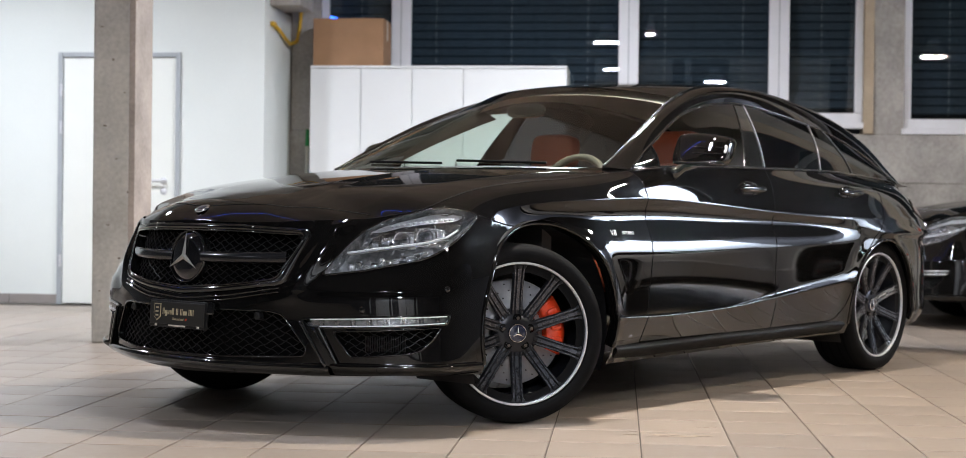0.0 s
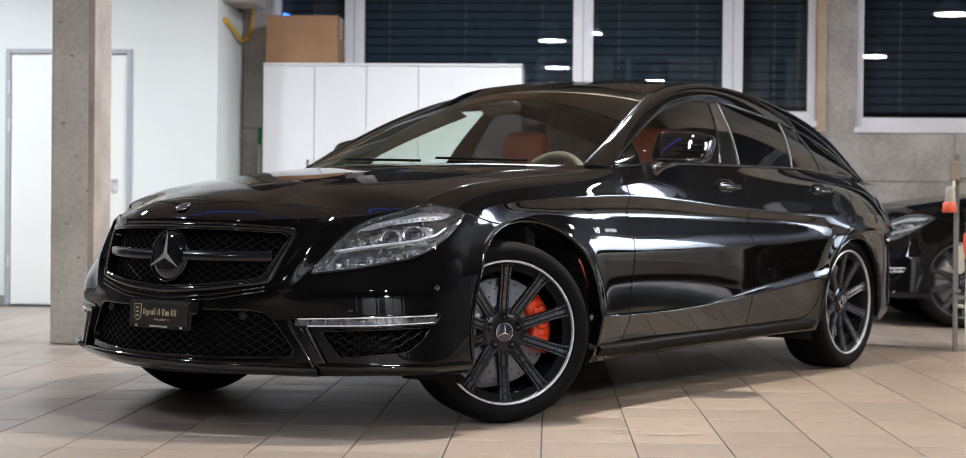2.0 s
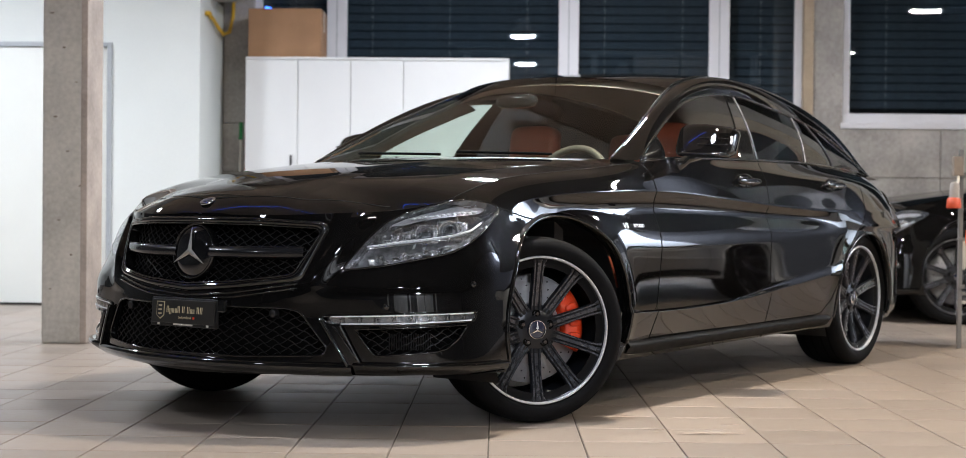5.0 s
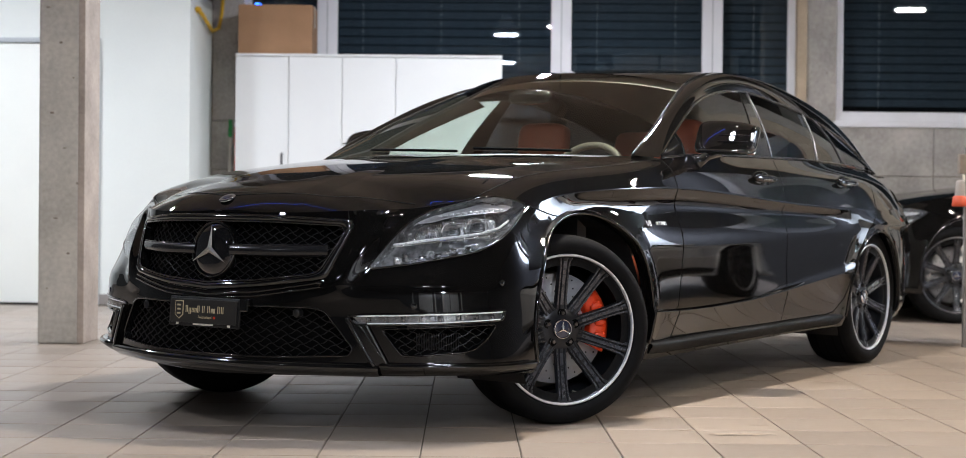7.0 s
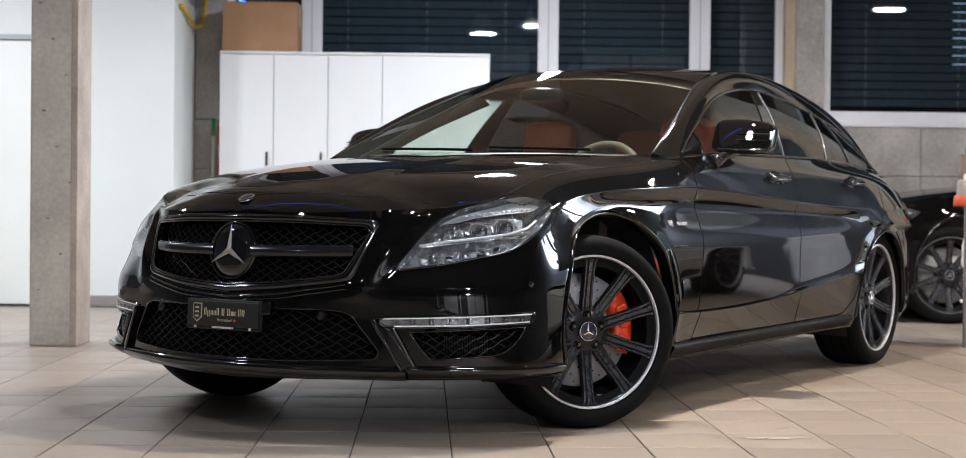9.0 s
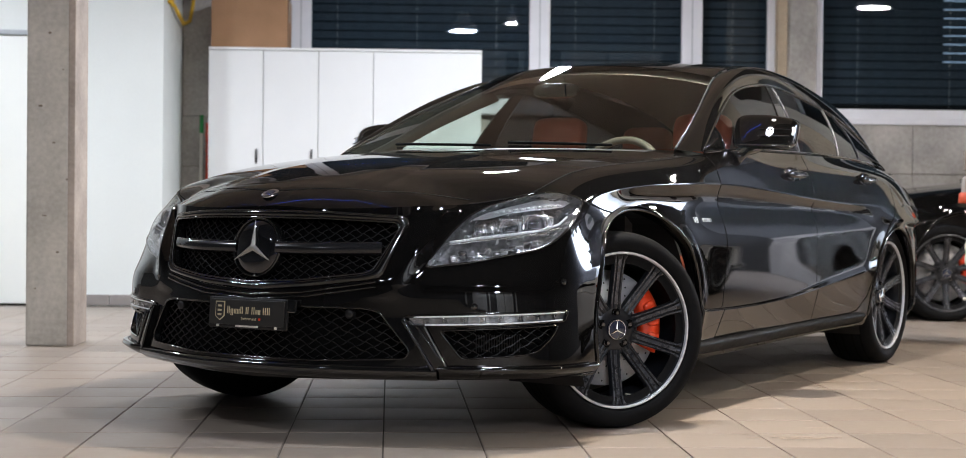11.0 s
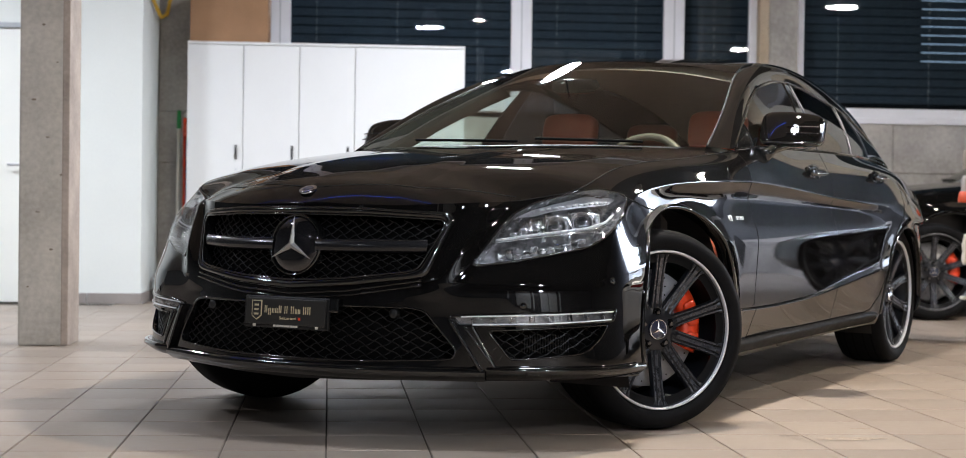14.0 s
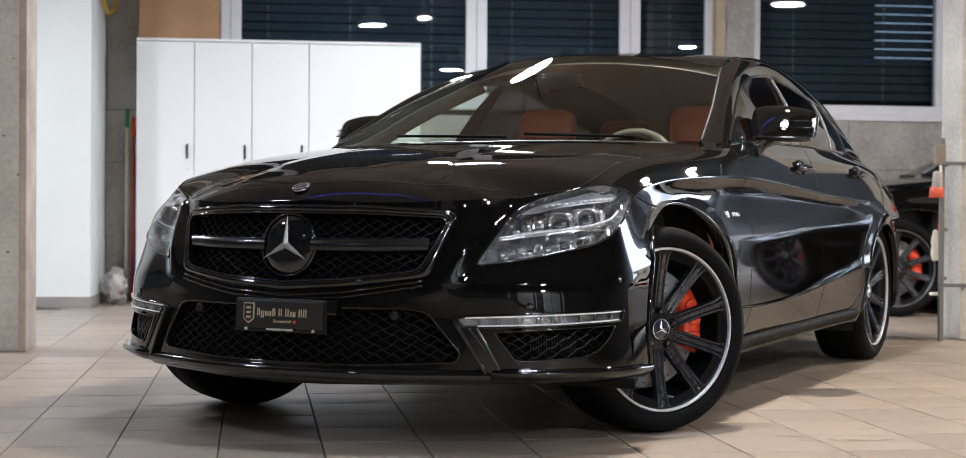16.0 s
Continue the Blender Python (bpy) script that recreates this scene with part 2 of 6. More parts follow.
def spline(xs, ys):
    """A natural cubic through the given places."""
    xs, ys = np.asarray(xs, float), np.asarray(ys, float)
    n, h = len(xs), np.diff(xs)
    a, r = np.eye(n), np.zeros(n)
    for i in range(1, n - 1):
        a[i, i - 1], a[i, i], a[i, i + 1] = h[i - 1], 2 * (h[i - 1] + h[i]), h[i]
        r[i] = 6 * ((ys[i + 1] - ys[i]) / h[i] - (ys[i] - ys[i - 1]) / h[i - 1])
    m = np.linalg.solve(a, r)

    def at(x):
        x = np.clip(np.asarray(x, float), xs[0], xs[-1])
        i = np.clip(np.searchsorted(xs, x) - 1, 0, n - 2)
        d, e, k = x - xs[i], xs[i + 1] - x, h[i]
        return m[i] * e ** 3 / (6 * k) + m[i + 1] * d ** 3 / (6 * k) + (ys[i] / k - m[i] * k / 6) * e + (ys[i + 1] / k - m[i + 1] * k / 6) * d
    return at


def grid_mesh(name, P, mask=None, flip=False):
    """A mesh of the cells of a net of points that the mask keeps."""
    n, k = P.shape[:2]
    i, j = np.meshgrid(np.arange(n - 1), np.arange(k - 1), indexing="ij")
    keep = np.ones((n - 1, k - 1), bool) if mask is None else mask
    i, j = i[keep], j[keep]
    f = np.stack([i * k + j, (i + 1) * k + j, (i + 1) * k + j + 1, i * k + j + 1], 1)
    if flip:
        f = f[:, ::-1]
    used, inv = np.unique(f, return_inverse=True)
    me = bpy.data.meshes.new(name)
    me.from_pydata(P.reshape(-1, 3)[used].tolist(), [], inv.reshape(-1, 4).tolist())
    me.update()
    return me


def blob(sx, sy, sz, e1=0.6, e2=0.6, n=24, k=16):
    """A rounded box (superellipsoid) of the given half sizes."""
    u, v = np.linspace(-np.pi, np.pi, n + 1), np.linspace(-np.pi / 2, np.pi / 2, k + 1)
    f = lambda w, e: np.sign(w) * np.abs(w) ** e
    cu, su, cv, sv = f(np.cos(u), e2), f(np.sin(u), e2), f(np.cos(v), e1), f(np.sin(v), e1)
    P = np.stack([sx * cu[:, None] * cv[None], sy * su[:, None] * cv[None], sz * np.ones(n + 1)[:, None] * sv[None]], 2)
    bm = bmesh.new()
    me = grid_mesh("tmp", P)
    bm.from_mesh(me)
    bpy.data.meshes.remove(me)
    bmesh.ops.remove_doubles(bm, verts=bm.verts[:], dist=1e-5)
    bmesh.ops.dissolve_degenerate(bm, dist=1e-6, edges=bm.edges[:])
    bmesh.ops.recalc_face_normals(bm, faces=bm.faces[:])
    return bm


# ---- the hall ----
def structure(name, bm, mat, label, category, m=ROOM):
    return tagged(mesh_object(name, bm, mat, m=m), label, category, kind="structure")


WALL_W = 6.75       # inner face of the window wall
structure("floor", span((-7.5, -8.5, -0.2), (10.4, 7.1, -0.006)), M["grout"], "dark joints of the tiled hall floor", "floor")
structure("ceiling", span((-7.5, -1.2, CEIL), (3.6, 7.1, CEIL + 0.25)), M["ceiling"], "brown-grey concrete ceiling of the hall", "ceiling")
# unseen ceiling area darkened to shape the reflections; its borders are chosen freely
structure("ceiling_dark", join(span((3.6, -1.2, CEIL), (10.4, 7.1, CEIL + 0.25)), span((-7.5, -8.5, CEIL), (10.4, -1.2, CEIL + 0.25))), M["ceiling_dark"], "unseen part of the hall ceiling, kept dark for the car's reflections", "ceiling")
structure("wall_left", span((-7.7, -8.7, -0.2), (-7.5, 7.3, CEIL + 0.25)), M["side_wall"], "plain grey side wall", "wall")
structure("wall_right", span((10.4, 2.0, -0.2), (10.6, 5.3, CEIL + 0.25)), M["plaster"], "white plastered side wall", "wall")
# side wall out of view, darkened so the fender reflects dark
structure("wall_right_dark", span((10.4, -8.7, -0.2), (10.6, 2.0, CEIL + 0.25)), M["shutter"], "unseen part of the side wall, kept dark for the fender reflections", "wall")
# unseen wall end, darkened so the doors mirror little light here
structure("wall_right_end", span((10.4, 5.3, -0.2), (10.6, 7.3, CEIL + 0.25)), M["side_wall"], "unseen end of the side wall, kept dark for the door reflections", "wall")
# closing wall out of view, its dark tone tuned for the bumper's reflections
structure("wall_back", span((-7.5, -8.7, -0.2), (10.4, -8.5, CEIL + 0.25)), M["shutter"], "unseen wall behind, its darkness set for the bumper reflections", "wall")


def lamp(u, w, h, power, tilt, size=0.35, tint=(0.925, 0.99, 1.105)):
    # builds the hall's own lamps and the added washers alike
    ob = thing("pendant_lamp", "round lamp with a white glowing face under the ceiling, hall lamps and added wall washers", "lamp", rm(u, w, h), "hall lamps")
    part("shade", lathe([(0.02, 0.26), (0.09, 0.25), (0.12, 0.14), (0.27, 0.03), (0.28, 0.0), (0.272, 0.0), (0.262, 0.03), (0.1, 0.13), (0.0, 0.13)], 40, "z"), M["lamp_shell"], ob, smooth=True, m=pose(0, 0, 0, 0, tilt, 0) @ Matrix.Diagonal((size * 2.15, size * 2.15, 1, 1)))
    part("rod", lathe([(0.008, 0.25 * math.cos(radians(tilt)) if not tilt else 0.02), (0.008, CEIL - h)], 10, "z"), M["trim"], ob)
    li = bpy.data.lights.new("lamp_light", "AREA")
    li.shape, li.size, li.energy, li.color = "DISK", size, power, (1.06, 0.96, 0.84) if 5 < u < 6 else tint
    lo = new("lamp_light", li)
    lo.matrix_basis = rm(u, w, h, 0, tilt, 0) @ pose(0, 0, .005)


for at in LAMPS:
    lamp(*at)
lamp(1.13, .10, 3.05, 125, 0, .13, (1.08, .965, .84))       # small warm lamp over the car

strip = thing("light_strip", "thin blue glowing light strip under the ceiling", "lamp", pose(-1.0, -.95, 3.80, 0, 0, 12))
mesh_object("strip_tube", tube([(-3.75, .34, 0), (-3.9, .22, 0), (-3.75, .12, 0), (1.3, .12, 0)], .012, 8), M["glow_blue"], strip, True)
for x in (-3.5, -1.9, -.4, 1.1):
    mesh_object("strip_wire", tube([(x, .12, .01), (x, .12, CEIL - 3.80)], .003, 6), M["trim"], strip)

# upright white panels added out of view, for the white strips mirrored in the bumper
gate = thing("door_2", "upright white panels added on the unseen back wall for the bumper reflections", "gate", ROOM, kind="structure")
for u0, u1 in ((-.6, -.45), (.1, 1.5), (1.72, 1.84), (2.5, 3.3), (3.36, 4.3), (4.6, 4.75)):
    part("gate_panel", span((u0, -8.5, .05), (u1, -8.44, 3.6), .01), M["white"], gate)
part("gate_rail", span((-.7, -8.5, 3.62), (4.9, -8.42, 3.72), .008), M["steel_frame"], gate)

# window wall: concrete below, between and above the openings, in cast bays with open joints
wall = thing("wall_window", "board-marked concrete window wall with cast joints", "wall", ROOM, kind="structure")
for u0, u1 in ((-2.1, -.6), (-.6, 1.8), (1.8, 4.02), (4.02, 6.4), (6.4, 8.8), (8.8, 10.4)):
    for z0, z1 in ((-.1, 1.055), (1.06, 1.455)):
        part("concrete_bay", span((u0 + .002, WALL_W, z0), (u1 - .002, WALL_W + .34, z1), .004), M["concrete"], wall)
part("concrete_core", span((-2.1, WALL_W + .02, -.1), (10.4, WALL_W + .3, 1.44)), M["concrete_dark"], wall)
part("concrete_pier", span((2.978, WALL_W, 1.455), (3.225, WALL_W + .34, 3.55), .004), M["concrete"], wall)
part("concrete_pier", span((6.3, WALL_W, 1.455), (6.6, WALL_W + .34, 3.55), .004), M["concrete"], wall)
# bay out of view, coloured dark to keep the door reflections dark
part("concrete_bay", span((6.6, WALL_W, 1.455), (10.4, WALL_W + .34, 3.55), .004), M["side_wall"], wall, "unseen bay kept dark for the door reflections")
part("concrete_head", span((-2.1, WALL_W, 3.55), (10.4, WALL_W + .34, CEIL)), M["concrete"], wall)
part("wall_reveal", span((2.90, WALL_W - .03, 1.456), (2.978, WALL_W + .2, 3.55), .004), M["wood"], wall, "raw wooden reveal beside the window")
for u in (3.02, 3.15, 3.7, 4.5, 5.2, 2.2, 1.2):
    for z in (.55, 1.28, 1.9, 2.5):
        if z < 1.4 or 2.95 < u < 3.2:
            part("tie_hole", lathe([(0, .004), (.011, .004), (.013, 0), (.011, -.003)], 14, "y"), M["concrete_dark"], wall, m=pose(u, WALL_W + .001, z))


def window(name, u0, u1, z0, z1, bars, label):
    """A window of white frames and glass over an outside blind; bars: where uprights stand."""
    ob = thing(name, label, "window", ROOM, kind="structure")
    w0, w1 = WALL_W + .06, WALL_W + .13
    t = .062
    for a, b, c, d in ((u0, u1, z0, z0 + .085), (u0, u1, z1 - .07, z1)):
        part("window_frame", span((a, w0, c), (b, w1, d), .006), M["frame"], ob)
    edges = [u0 + t / 2] + [b for b in bars] + [u1 - t / 2]
    for i, u in enumerate(edges):
        h = t / 2 if i in (0, len(edges) - 1) else .083
        part("window_frame", span((u - h, w0 - .002, z0 + .085), (u + h, w1 + .002, z1 - .07), .006), M["frame"], ob)
        if h > .05:
            part("frame_joint", span((u - .004, w0 - .004, z0 + .085), (u + .004, w0 - .0005, z1 - .07)), M["steel_frame"], ob)
    part("window_sill", span((u0 - .02, WALL_W - .02, z0 - .045), (u1 + .02, w0 + .01, z0 + .004), .006), M["frame"], ob)
    for a, b in zip(edges[:-1], edges[1:]):
        p = part("pane", span((a, w0 + .03, z0 + .08), (b, w0 + .036, z1 - .065)), M["pane"], ob)
        p.visible_shadow = False
    n = int((z1 - z0 - .2) / .072)
    slat = box(u1 - u0 - .06, .069, .004, turn=Matrix.Rotation(radians(-54), 4, "X"))
    me = bpy.data.meshes.new("slat")
    slat.to_mesh(me)
    slat.free()
    me.materials.append(M["blind"])
    bl = thing(name.replace("window", "blind"), "dark closed outside blind with thin slats behind the window glass", "blind", rm((u0 + u1) / 2, WALL_W + .24, 0))
    for i in range(n):
        mesh_object("slat", me, None, bl, m=pose(0, 0, z0 + .17 + .072 * i))
    k = max(2, int((u1 - u0) / .62))
    for i in range(k):
        u = -(u1 - u0) / 2 + (u1 - u0) * (i + .5) / k
        part("blind_cord", tube([(u, -.045, z0 + .1), (u, -.045, z1 - .05)], .0013, 6), M["lamp_shell"], bl)
        tagged(part("cord_clip", join(*[box(.016, .008, .013, (u, -.046, z0 + .17 + .072 * j), .002, 1) for j in range(n)]), M["lamp_shell"], bl), kind="stuff")
    return ob


window("window_1", -1.62, 2.90, 1.545, 3.55, (-.935, .985, 2.222), "white-framed window with dark blinds and night outside")
window("window_2", 3.228, 6.3, 1.50, 3.55, (4.86,), "wide white-framed window with dark blinds above the concrete")
structure("backdrop", span((-2.5, 7.9, -.5), (10.4, 7.95, 4.5)), M["night"], "night dark outside the windows", "backdrop")
# added glowing panel, stands in for the bright patch in the right window
structure("backdrop_light", span((4.45, 7.3, 2.02), (5.2, 7.32, 2.9)), M["outside"], "pale glowing panel added behind the blind", "backdrop")

# white wall with the door
wd = thing("wall_door", "white painted block wall with a grey tile skirting", "wall", ROOM, kind="structure")
W0 = 5.85
D0, D1, DH = -3.535, -2.565, 2.005
for nm, a, b in (("wall_part", (-7.5, W0, -.1), (D0, W0 + .16, CEIL)), ("wall_part", (D1, W0, -.1), (-1.868, W0 + .16, CEIL)), ("wall_part", (D0, W0, DH), (D1, W0 + .16, CEIL)), ("wall_return", (-2.03, W0 + .16, -.1), (-1.868, 6.74, 2.42)), ("wall_back_piece", (-2.03, 6.74, -.1), (-1.868, 7.1, CEIL))):
    part(nm, span(a, b, .006 if nm == "wall_return" else 0), M["plaster"] if b[1] < 6.8 else M["concrete_dark"], wd)
part("concrete_beam", span((-7.5, W0 + .17, 2.42), (-1.62, W0 + .62, 2.80), .008), M["concrete"], wd)
part("niche_block", span((-1.866, 6.76, 1.46), (-1.615, WALL_W + .3, 3.55), .006), M["concrete"], wd, "rough brown concrete block")
# back of the niche, the recess's shade put into its dark colour
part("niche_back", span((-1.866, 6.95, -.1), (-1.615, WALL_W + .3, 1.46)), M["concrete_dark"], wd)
for u0, u1 in ((-7.5, -5.2), (-5.2, -3.95), (-3.95, D0 - .002), (D1 + .002, -2.25), (-2.25, -1.856)):
    part("baseboard", span((u0 + .002, W0 - .011, 0), (u1 - .002, W0 - .0005, .078), .002), M["baseboard"], wd)
part("baseboard", span((-1.8675, W0 - .011, 0), (-1.857, 6.73, .078), .002), M["baseboard"], wd)
# faint block courses under the paint
for z in np.arange(.2, 2.4, .2):
    for a, b in ((-7.5, D0 - .07), (D1 + .07, -1.87)):
        part("block_joint", span((a, W0 - .0012, z - .0022), (b, W0 + .001, z + .0022)), M["plaster"], wd)

door = thing("door_1", "closed plain pale door in a grey steel frame", "door", ROOM, kind="structure")
part("door_leaf", span((D0 + .020, W0 + .004, .008), (D1 - .020, W0 + .05, DH - .022), .003), M["door"], door)
for a, b in (((D0 - .02, W0 - .022, 0), (D0 + .018, W0 + .06, DH + .018)), ((D1 - .018, W0 - .022, 0), (D1 + .02, W0 + .06, DH + .018)), ((D0 + .018, W0 - .020, DH - .020), (D1 - .018, W0 + .06, DH + .018))):
    part("door_frame", span(a, b, .006), M["steel_frame"], door)
for z in (.35, 1.42, 1.72):
    part("hinge", lathe([(0, -.05), (.008, -.05), (.009, 0), (.008, .05), (0, .05)], 12, "z"), M["steel"], door, m=pose(D0 + .012, W0 - .03, z))
lv = part("door_handle", tube([(D1 - .115, W0 + .002, 1.0), (D1 - .115, W0 - .045, 1.0), (D1 - .13, W0 - .055, 1.0), (D1 - .245, W0 - .055, 1.0)], .010, 10), M["steel"], door, "steel lever handle", True)
for z in (1.0, .915):
    part("rosette", lathe([(0, -.008), (.024, -.008), (.027, -.004), (.027, 0)], 24, "y"), M["steel"], lv, m=pose(D1 - .115, W0 + .003, z), smooth=True)

# concrete pillars
for nm, u, w, wide, deep, lab in (("pillar", -2.0, 2.45, .25, .30, "square rough concrete pillar with rust stains"), ("pillar", 3.265, 2.92, .285, .285, "square pale concrete pillar with cables")):
    p = tagged(mesh_object(nm, span((0, 0, 0), (wide, deep, CEIL), .012), M["pillar"], m=rm(u, w, 0)), lab, "pillar", kind="structure")
    # right face and a narrow front strip, browner and darker than the rest
    part("pillar_arris", span((wide - .035, -.002, .0), (wide + .002, deep + .003, CEIL), .006), M["pillar_edge"], p, "browner right side and edge of the pillar")
    for k in range(9):
        part("blow_hole", blob(.006 + .003 * (k % 3), .002, .004 + .002 * (k % 2), 1, 1, 8, 6), M["concrete_dark"], p, m=pose(.05 + .023 * ((k * 5) % 8), -.0005, .3 + .19 * k))

# white cabinets, four doors on two bodies
cabs = [(-1.60, -1.178), (-1.178, -.756), (-.756, -.334), (-.334, .503)]
for i, (a, b) in enumerate(cabs):
    c = thing("cabinet", "tall plain white cabinet with a dark pull, standing under the windows", "cabinet", rm(a, 6.3, 0), "row of white cabinets")
    part("carcass", span((.0005, .02, .06), (b - a - .0005, .43, 1.945), .002), M["white"], c)
    part("plinth", span((.004, .05, 0), (b - a - .004, .42, .06)), M["lamp_shell"], c)
    part("door", span((.003, 0, .065), (b - a - .003, .0195, 1.94), .002), M["white"], c)
    part("top_panel", span((.0, -.004, 1.9455), (b - a, .435, 1.965), .003), M["white"], c)
    h = part("handle", box(.014, .016, .11, (b - a - .05, -.010, 1.13), .005), M["trim"], c, "dark oval pull")
    part("lock", lathe([(0, -.005), (.009, -.005), (.010, 0)], 14, "y"), M["steel"], c, m=pose(b - a - .05, 0, 1.0))

# carton with a blue-lit screen behind it, on the cabinets
bx = thing("carton", "closed brown cardboard carton on top of the cabinets", "box", rm(-1.585, 6.33, 1.966))
part("carton_body", span((0, 0, 0), (.585, .36, .385), .006), M["cardboard"], bx)
part("carton_flap", span((.004, .004, .3855), (.581, .178, .389)), M["cardboard"], bx)
part("carton_flap", span((.004, .182, .3855), (.581, .356, .389)), M["cardboard"], bx)
part("tape", span((.565, .16, .22), (.5865, .20, .3895)), M["offwhite"], bx, "torn strip of pale tape")
sg = thing("light_strip", "small blue glowing light strip behind the carton", "lamp", rm(-1.50, 6.55, 2.36))
part("strip_tube", tube([(0, 0, 0), (.02, 0, .03), (.10, 0, .005), (.16, 0, .0)], .009, 8), M["glow_blue"], sg, smooth=True)
part("strip_holder", span((0, .012, -.015), (.18, .03, .002), .003), M["trim"], sg)

# brooms in the niche
for nm, u, w, top, stick, cap, lab in (("broom", -1.70, 6.60, 1.46, "offwhite", "green", "broom handle, white with a green end"), ("broom", -1.655, 6.62, 1.40, "caliper", "caliper", "thin red broom handle"), ("broom", -1.63, 6.60, 1.24, "blue", "blue", "thin blue broom handle")):
    b = thing(nm, lab + ", leaning in the niche", "broom", rm(u, w, 0), "brooms in the niche")
    part("stick", tube([(0, 0, .05), (.0, .06, top - .14)], .013, 10), M[stick], b, smooth=True)
    part("grip", tube([(0, .06, top - .142), (.0, .068, top)], .016, 10), M[cap], b, smooth=True)
    part("brush_head", box(.05, .07, .06, (0, 0, .03), .01), M[cap], b)
bag = thing("plastic_bag", "crumpled pale plastic bag on the floor", "bag", rm(-1.74, 6.28, 0))
bb = blob(.075, .10, .13, .9, .9, 34, 24)
for v in bb.verts:
    v.co += Vector(noise.noise_vector(v.co * 22)) * .045
    v.co.z = max(v.co.z, -.13)
part("bag_body", bb, M["bag"], bag, smooth=True, m=pose(0, 0, .13))

# yellow cable loop on the wall
hs = thing("yellow_cable", "yellow cable looped over a hook on the wall", "cable", rm(-1.85, 6.36, 2.24))
part("cable_run", tube([(0, -.28, .03), (.01, -.18, .01), (.015, -.02, -.03), (.02, .18, -.075), (.05, .30, -.04), (.07, .33, .08), (.075, .34, .22)], .015, 8), M["yellow"], hs, smooth=True)
part("cable_plug", blob(.022, .05, .02, .6, .6, 14, 8), M["yellow"], hs, m=pose(0, -.30, .035), smooth=True)
part("socket", span((.05, .30, .22), (.11, .40, .36), .01), M["lamp_shell"], hs)

# cables and plugs at the pillar
M["channel"] = material("grey_channel", (0.13, 0.125, 0.12), 0.5, spots=0.1, scale=15)
M["dull_red"] = material("dull_orange_red", (0.50, 0.07, 0.025), 0.5, spots=0.15, scale=25)
pc = thing("power_cable", "orange-red power plug hanging on its cable at the pillar", "plug", rm(3.09, 2.875, 0))
part("channel", span((.035, .0, 0), (.058, .03, 1.13), .003), M["channel"], pc, "grey cable channel")
part("socket_box", span((-.005, -.03, .98), (.05, .02, 1.09), .006), M["concrete_dark"], pc)
part("cable", tube([(.02, -.02, .98), (.022, -.025, .95), (.012, -.03, .93)], .008, 8), M["offwhite"], pc, smooth=True)
part("plug_neck", lathe([(0, .945), (.016, .945), (.026, .93), (.028, .885), (.030, .855)], 20, "z"), M["baseboard"], pc, smooth=True, m=pose(0, -.03, 0))
part("plug_collar", lathe([(.030, .857), (.037, .850), (.041, .80), (.038, .796), (0, .80)], 20, "z"), M["dull_red"], pc, smooth=True, m=pose(-.004, -.03, 0))
for z in (.30, .98):
    part("bracket", span((.055, .012, z), (.20, .046, z + .02), .002), M["channel"], pc)
for z in (.35, .62, .98):
    part("clip", box(.04, .01, .02, (.05, -.004, z), .002), M["channel"], pc)
gl = thing("work_gloves", "pale cloth with a red edge hanging at the pillar", "cloth", rm(3.235, 3.2, 0))
cl = blob(.026, .018, .09, .8, .8, 18, 14)
for v in cl.verts:
    v.co += Vector(noise.noise_vector(v.co * 18)) * .014
part("cloth", cl, M["offwhite"], gl, smooth=True, m=pose(0, 0, .52))
part("cloth_edge", blob(.01, .012, .08, .8, .8, 12, 10), M["orange"], gl, smooth=True, m=pose(.025, -.004, .60))
part("hook_plate", box(.05, .05, .02, (-.005, -.01, .245), .008), M["offwhite"], gl)


# ---- the car ----
# Half plan of the body at its widest, from the nose's middle round to the tail's middle.
PLAN_X = [0, .2, .4, .555, .715, .838, .908, .932, .938, .942, .94, .932, .926, .926, .932, .942, .930, .885, .80, .66, .45, .2, 0]
PLAN_Y = [-.836, -.834, -.787, -.724, -.645, -.535, -.418, -.28, -.1, .15, .5, .8, 1.4, 2.0, 2.4, 2.8, 3.1, 3.4, 3.62, 3.84, 3.99, 4.06, 4.08]
_s = np.r_[0, np.cumsum(np.hypot(np.diff(PLAN_X), np.diff(PLAN_Y)))]
_d = np.linspace(0, _s[-1], 4000)
_x, _y = spline(_s, PLAN_X)(_d), spline(_s, PLAN_Y)(_d)
_a = np.r_[0, np.cumsum(np.hypot(np.diff(_x), np.diff(_y)))]
A_END = float(_a[-1])


def plan(a):
    """The place on the plan and its outward normal, at the way a from the nose."""
    x, y = np.interp(a, _a, _x), np.interp(a, _a, _y)
    e = 0.01
    dx, dy = np.interp(a + e, _a, _x) - np.interp(a - e, _a, _x), np.interp(a + e, _a, _y) - np.interp(a - e, _a, _y)
    l = np.hypot(dx, dy)
    return x, y, dy / l, -dx / l


def way(y):
    """The way along the side at which the plan has reached y."""
    return float(np.interp(y, _y[_x > 0.6][: np.argmax(_y)], _a[_x > 0.6][: np.argmax(_y)]))


ST = [0, .4, .55, .75, 1.04, 1.3, 1.9, 2.22, 3.0, 3.8, 4.33, 4.95, 5.5, 6.4]
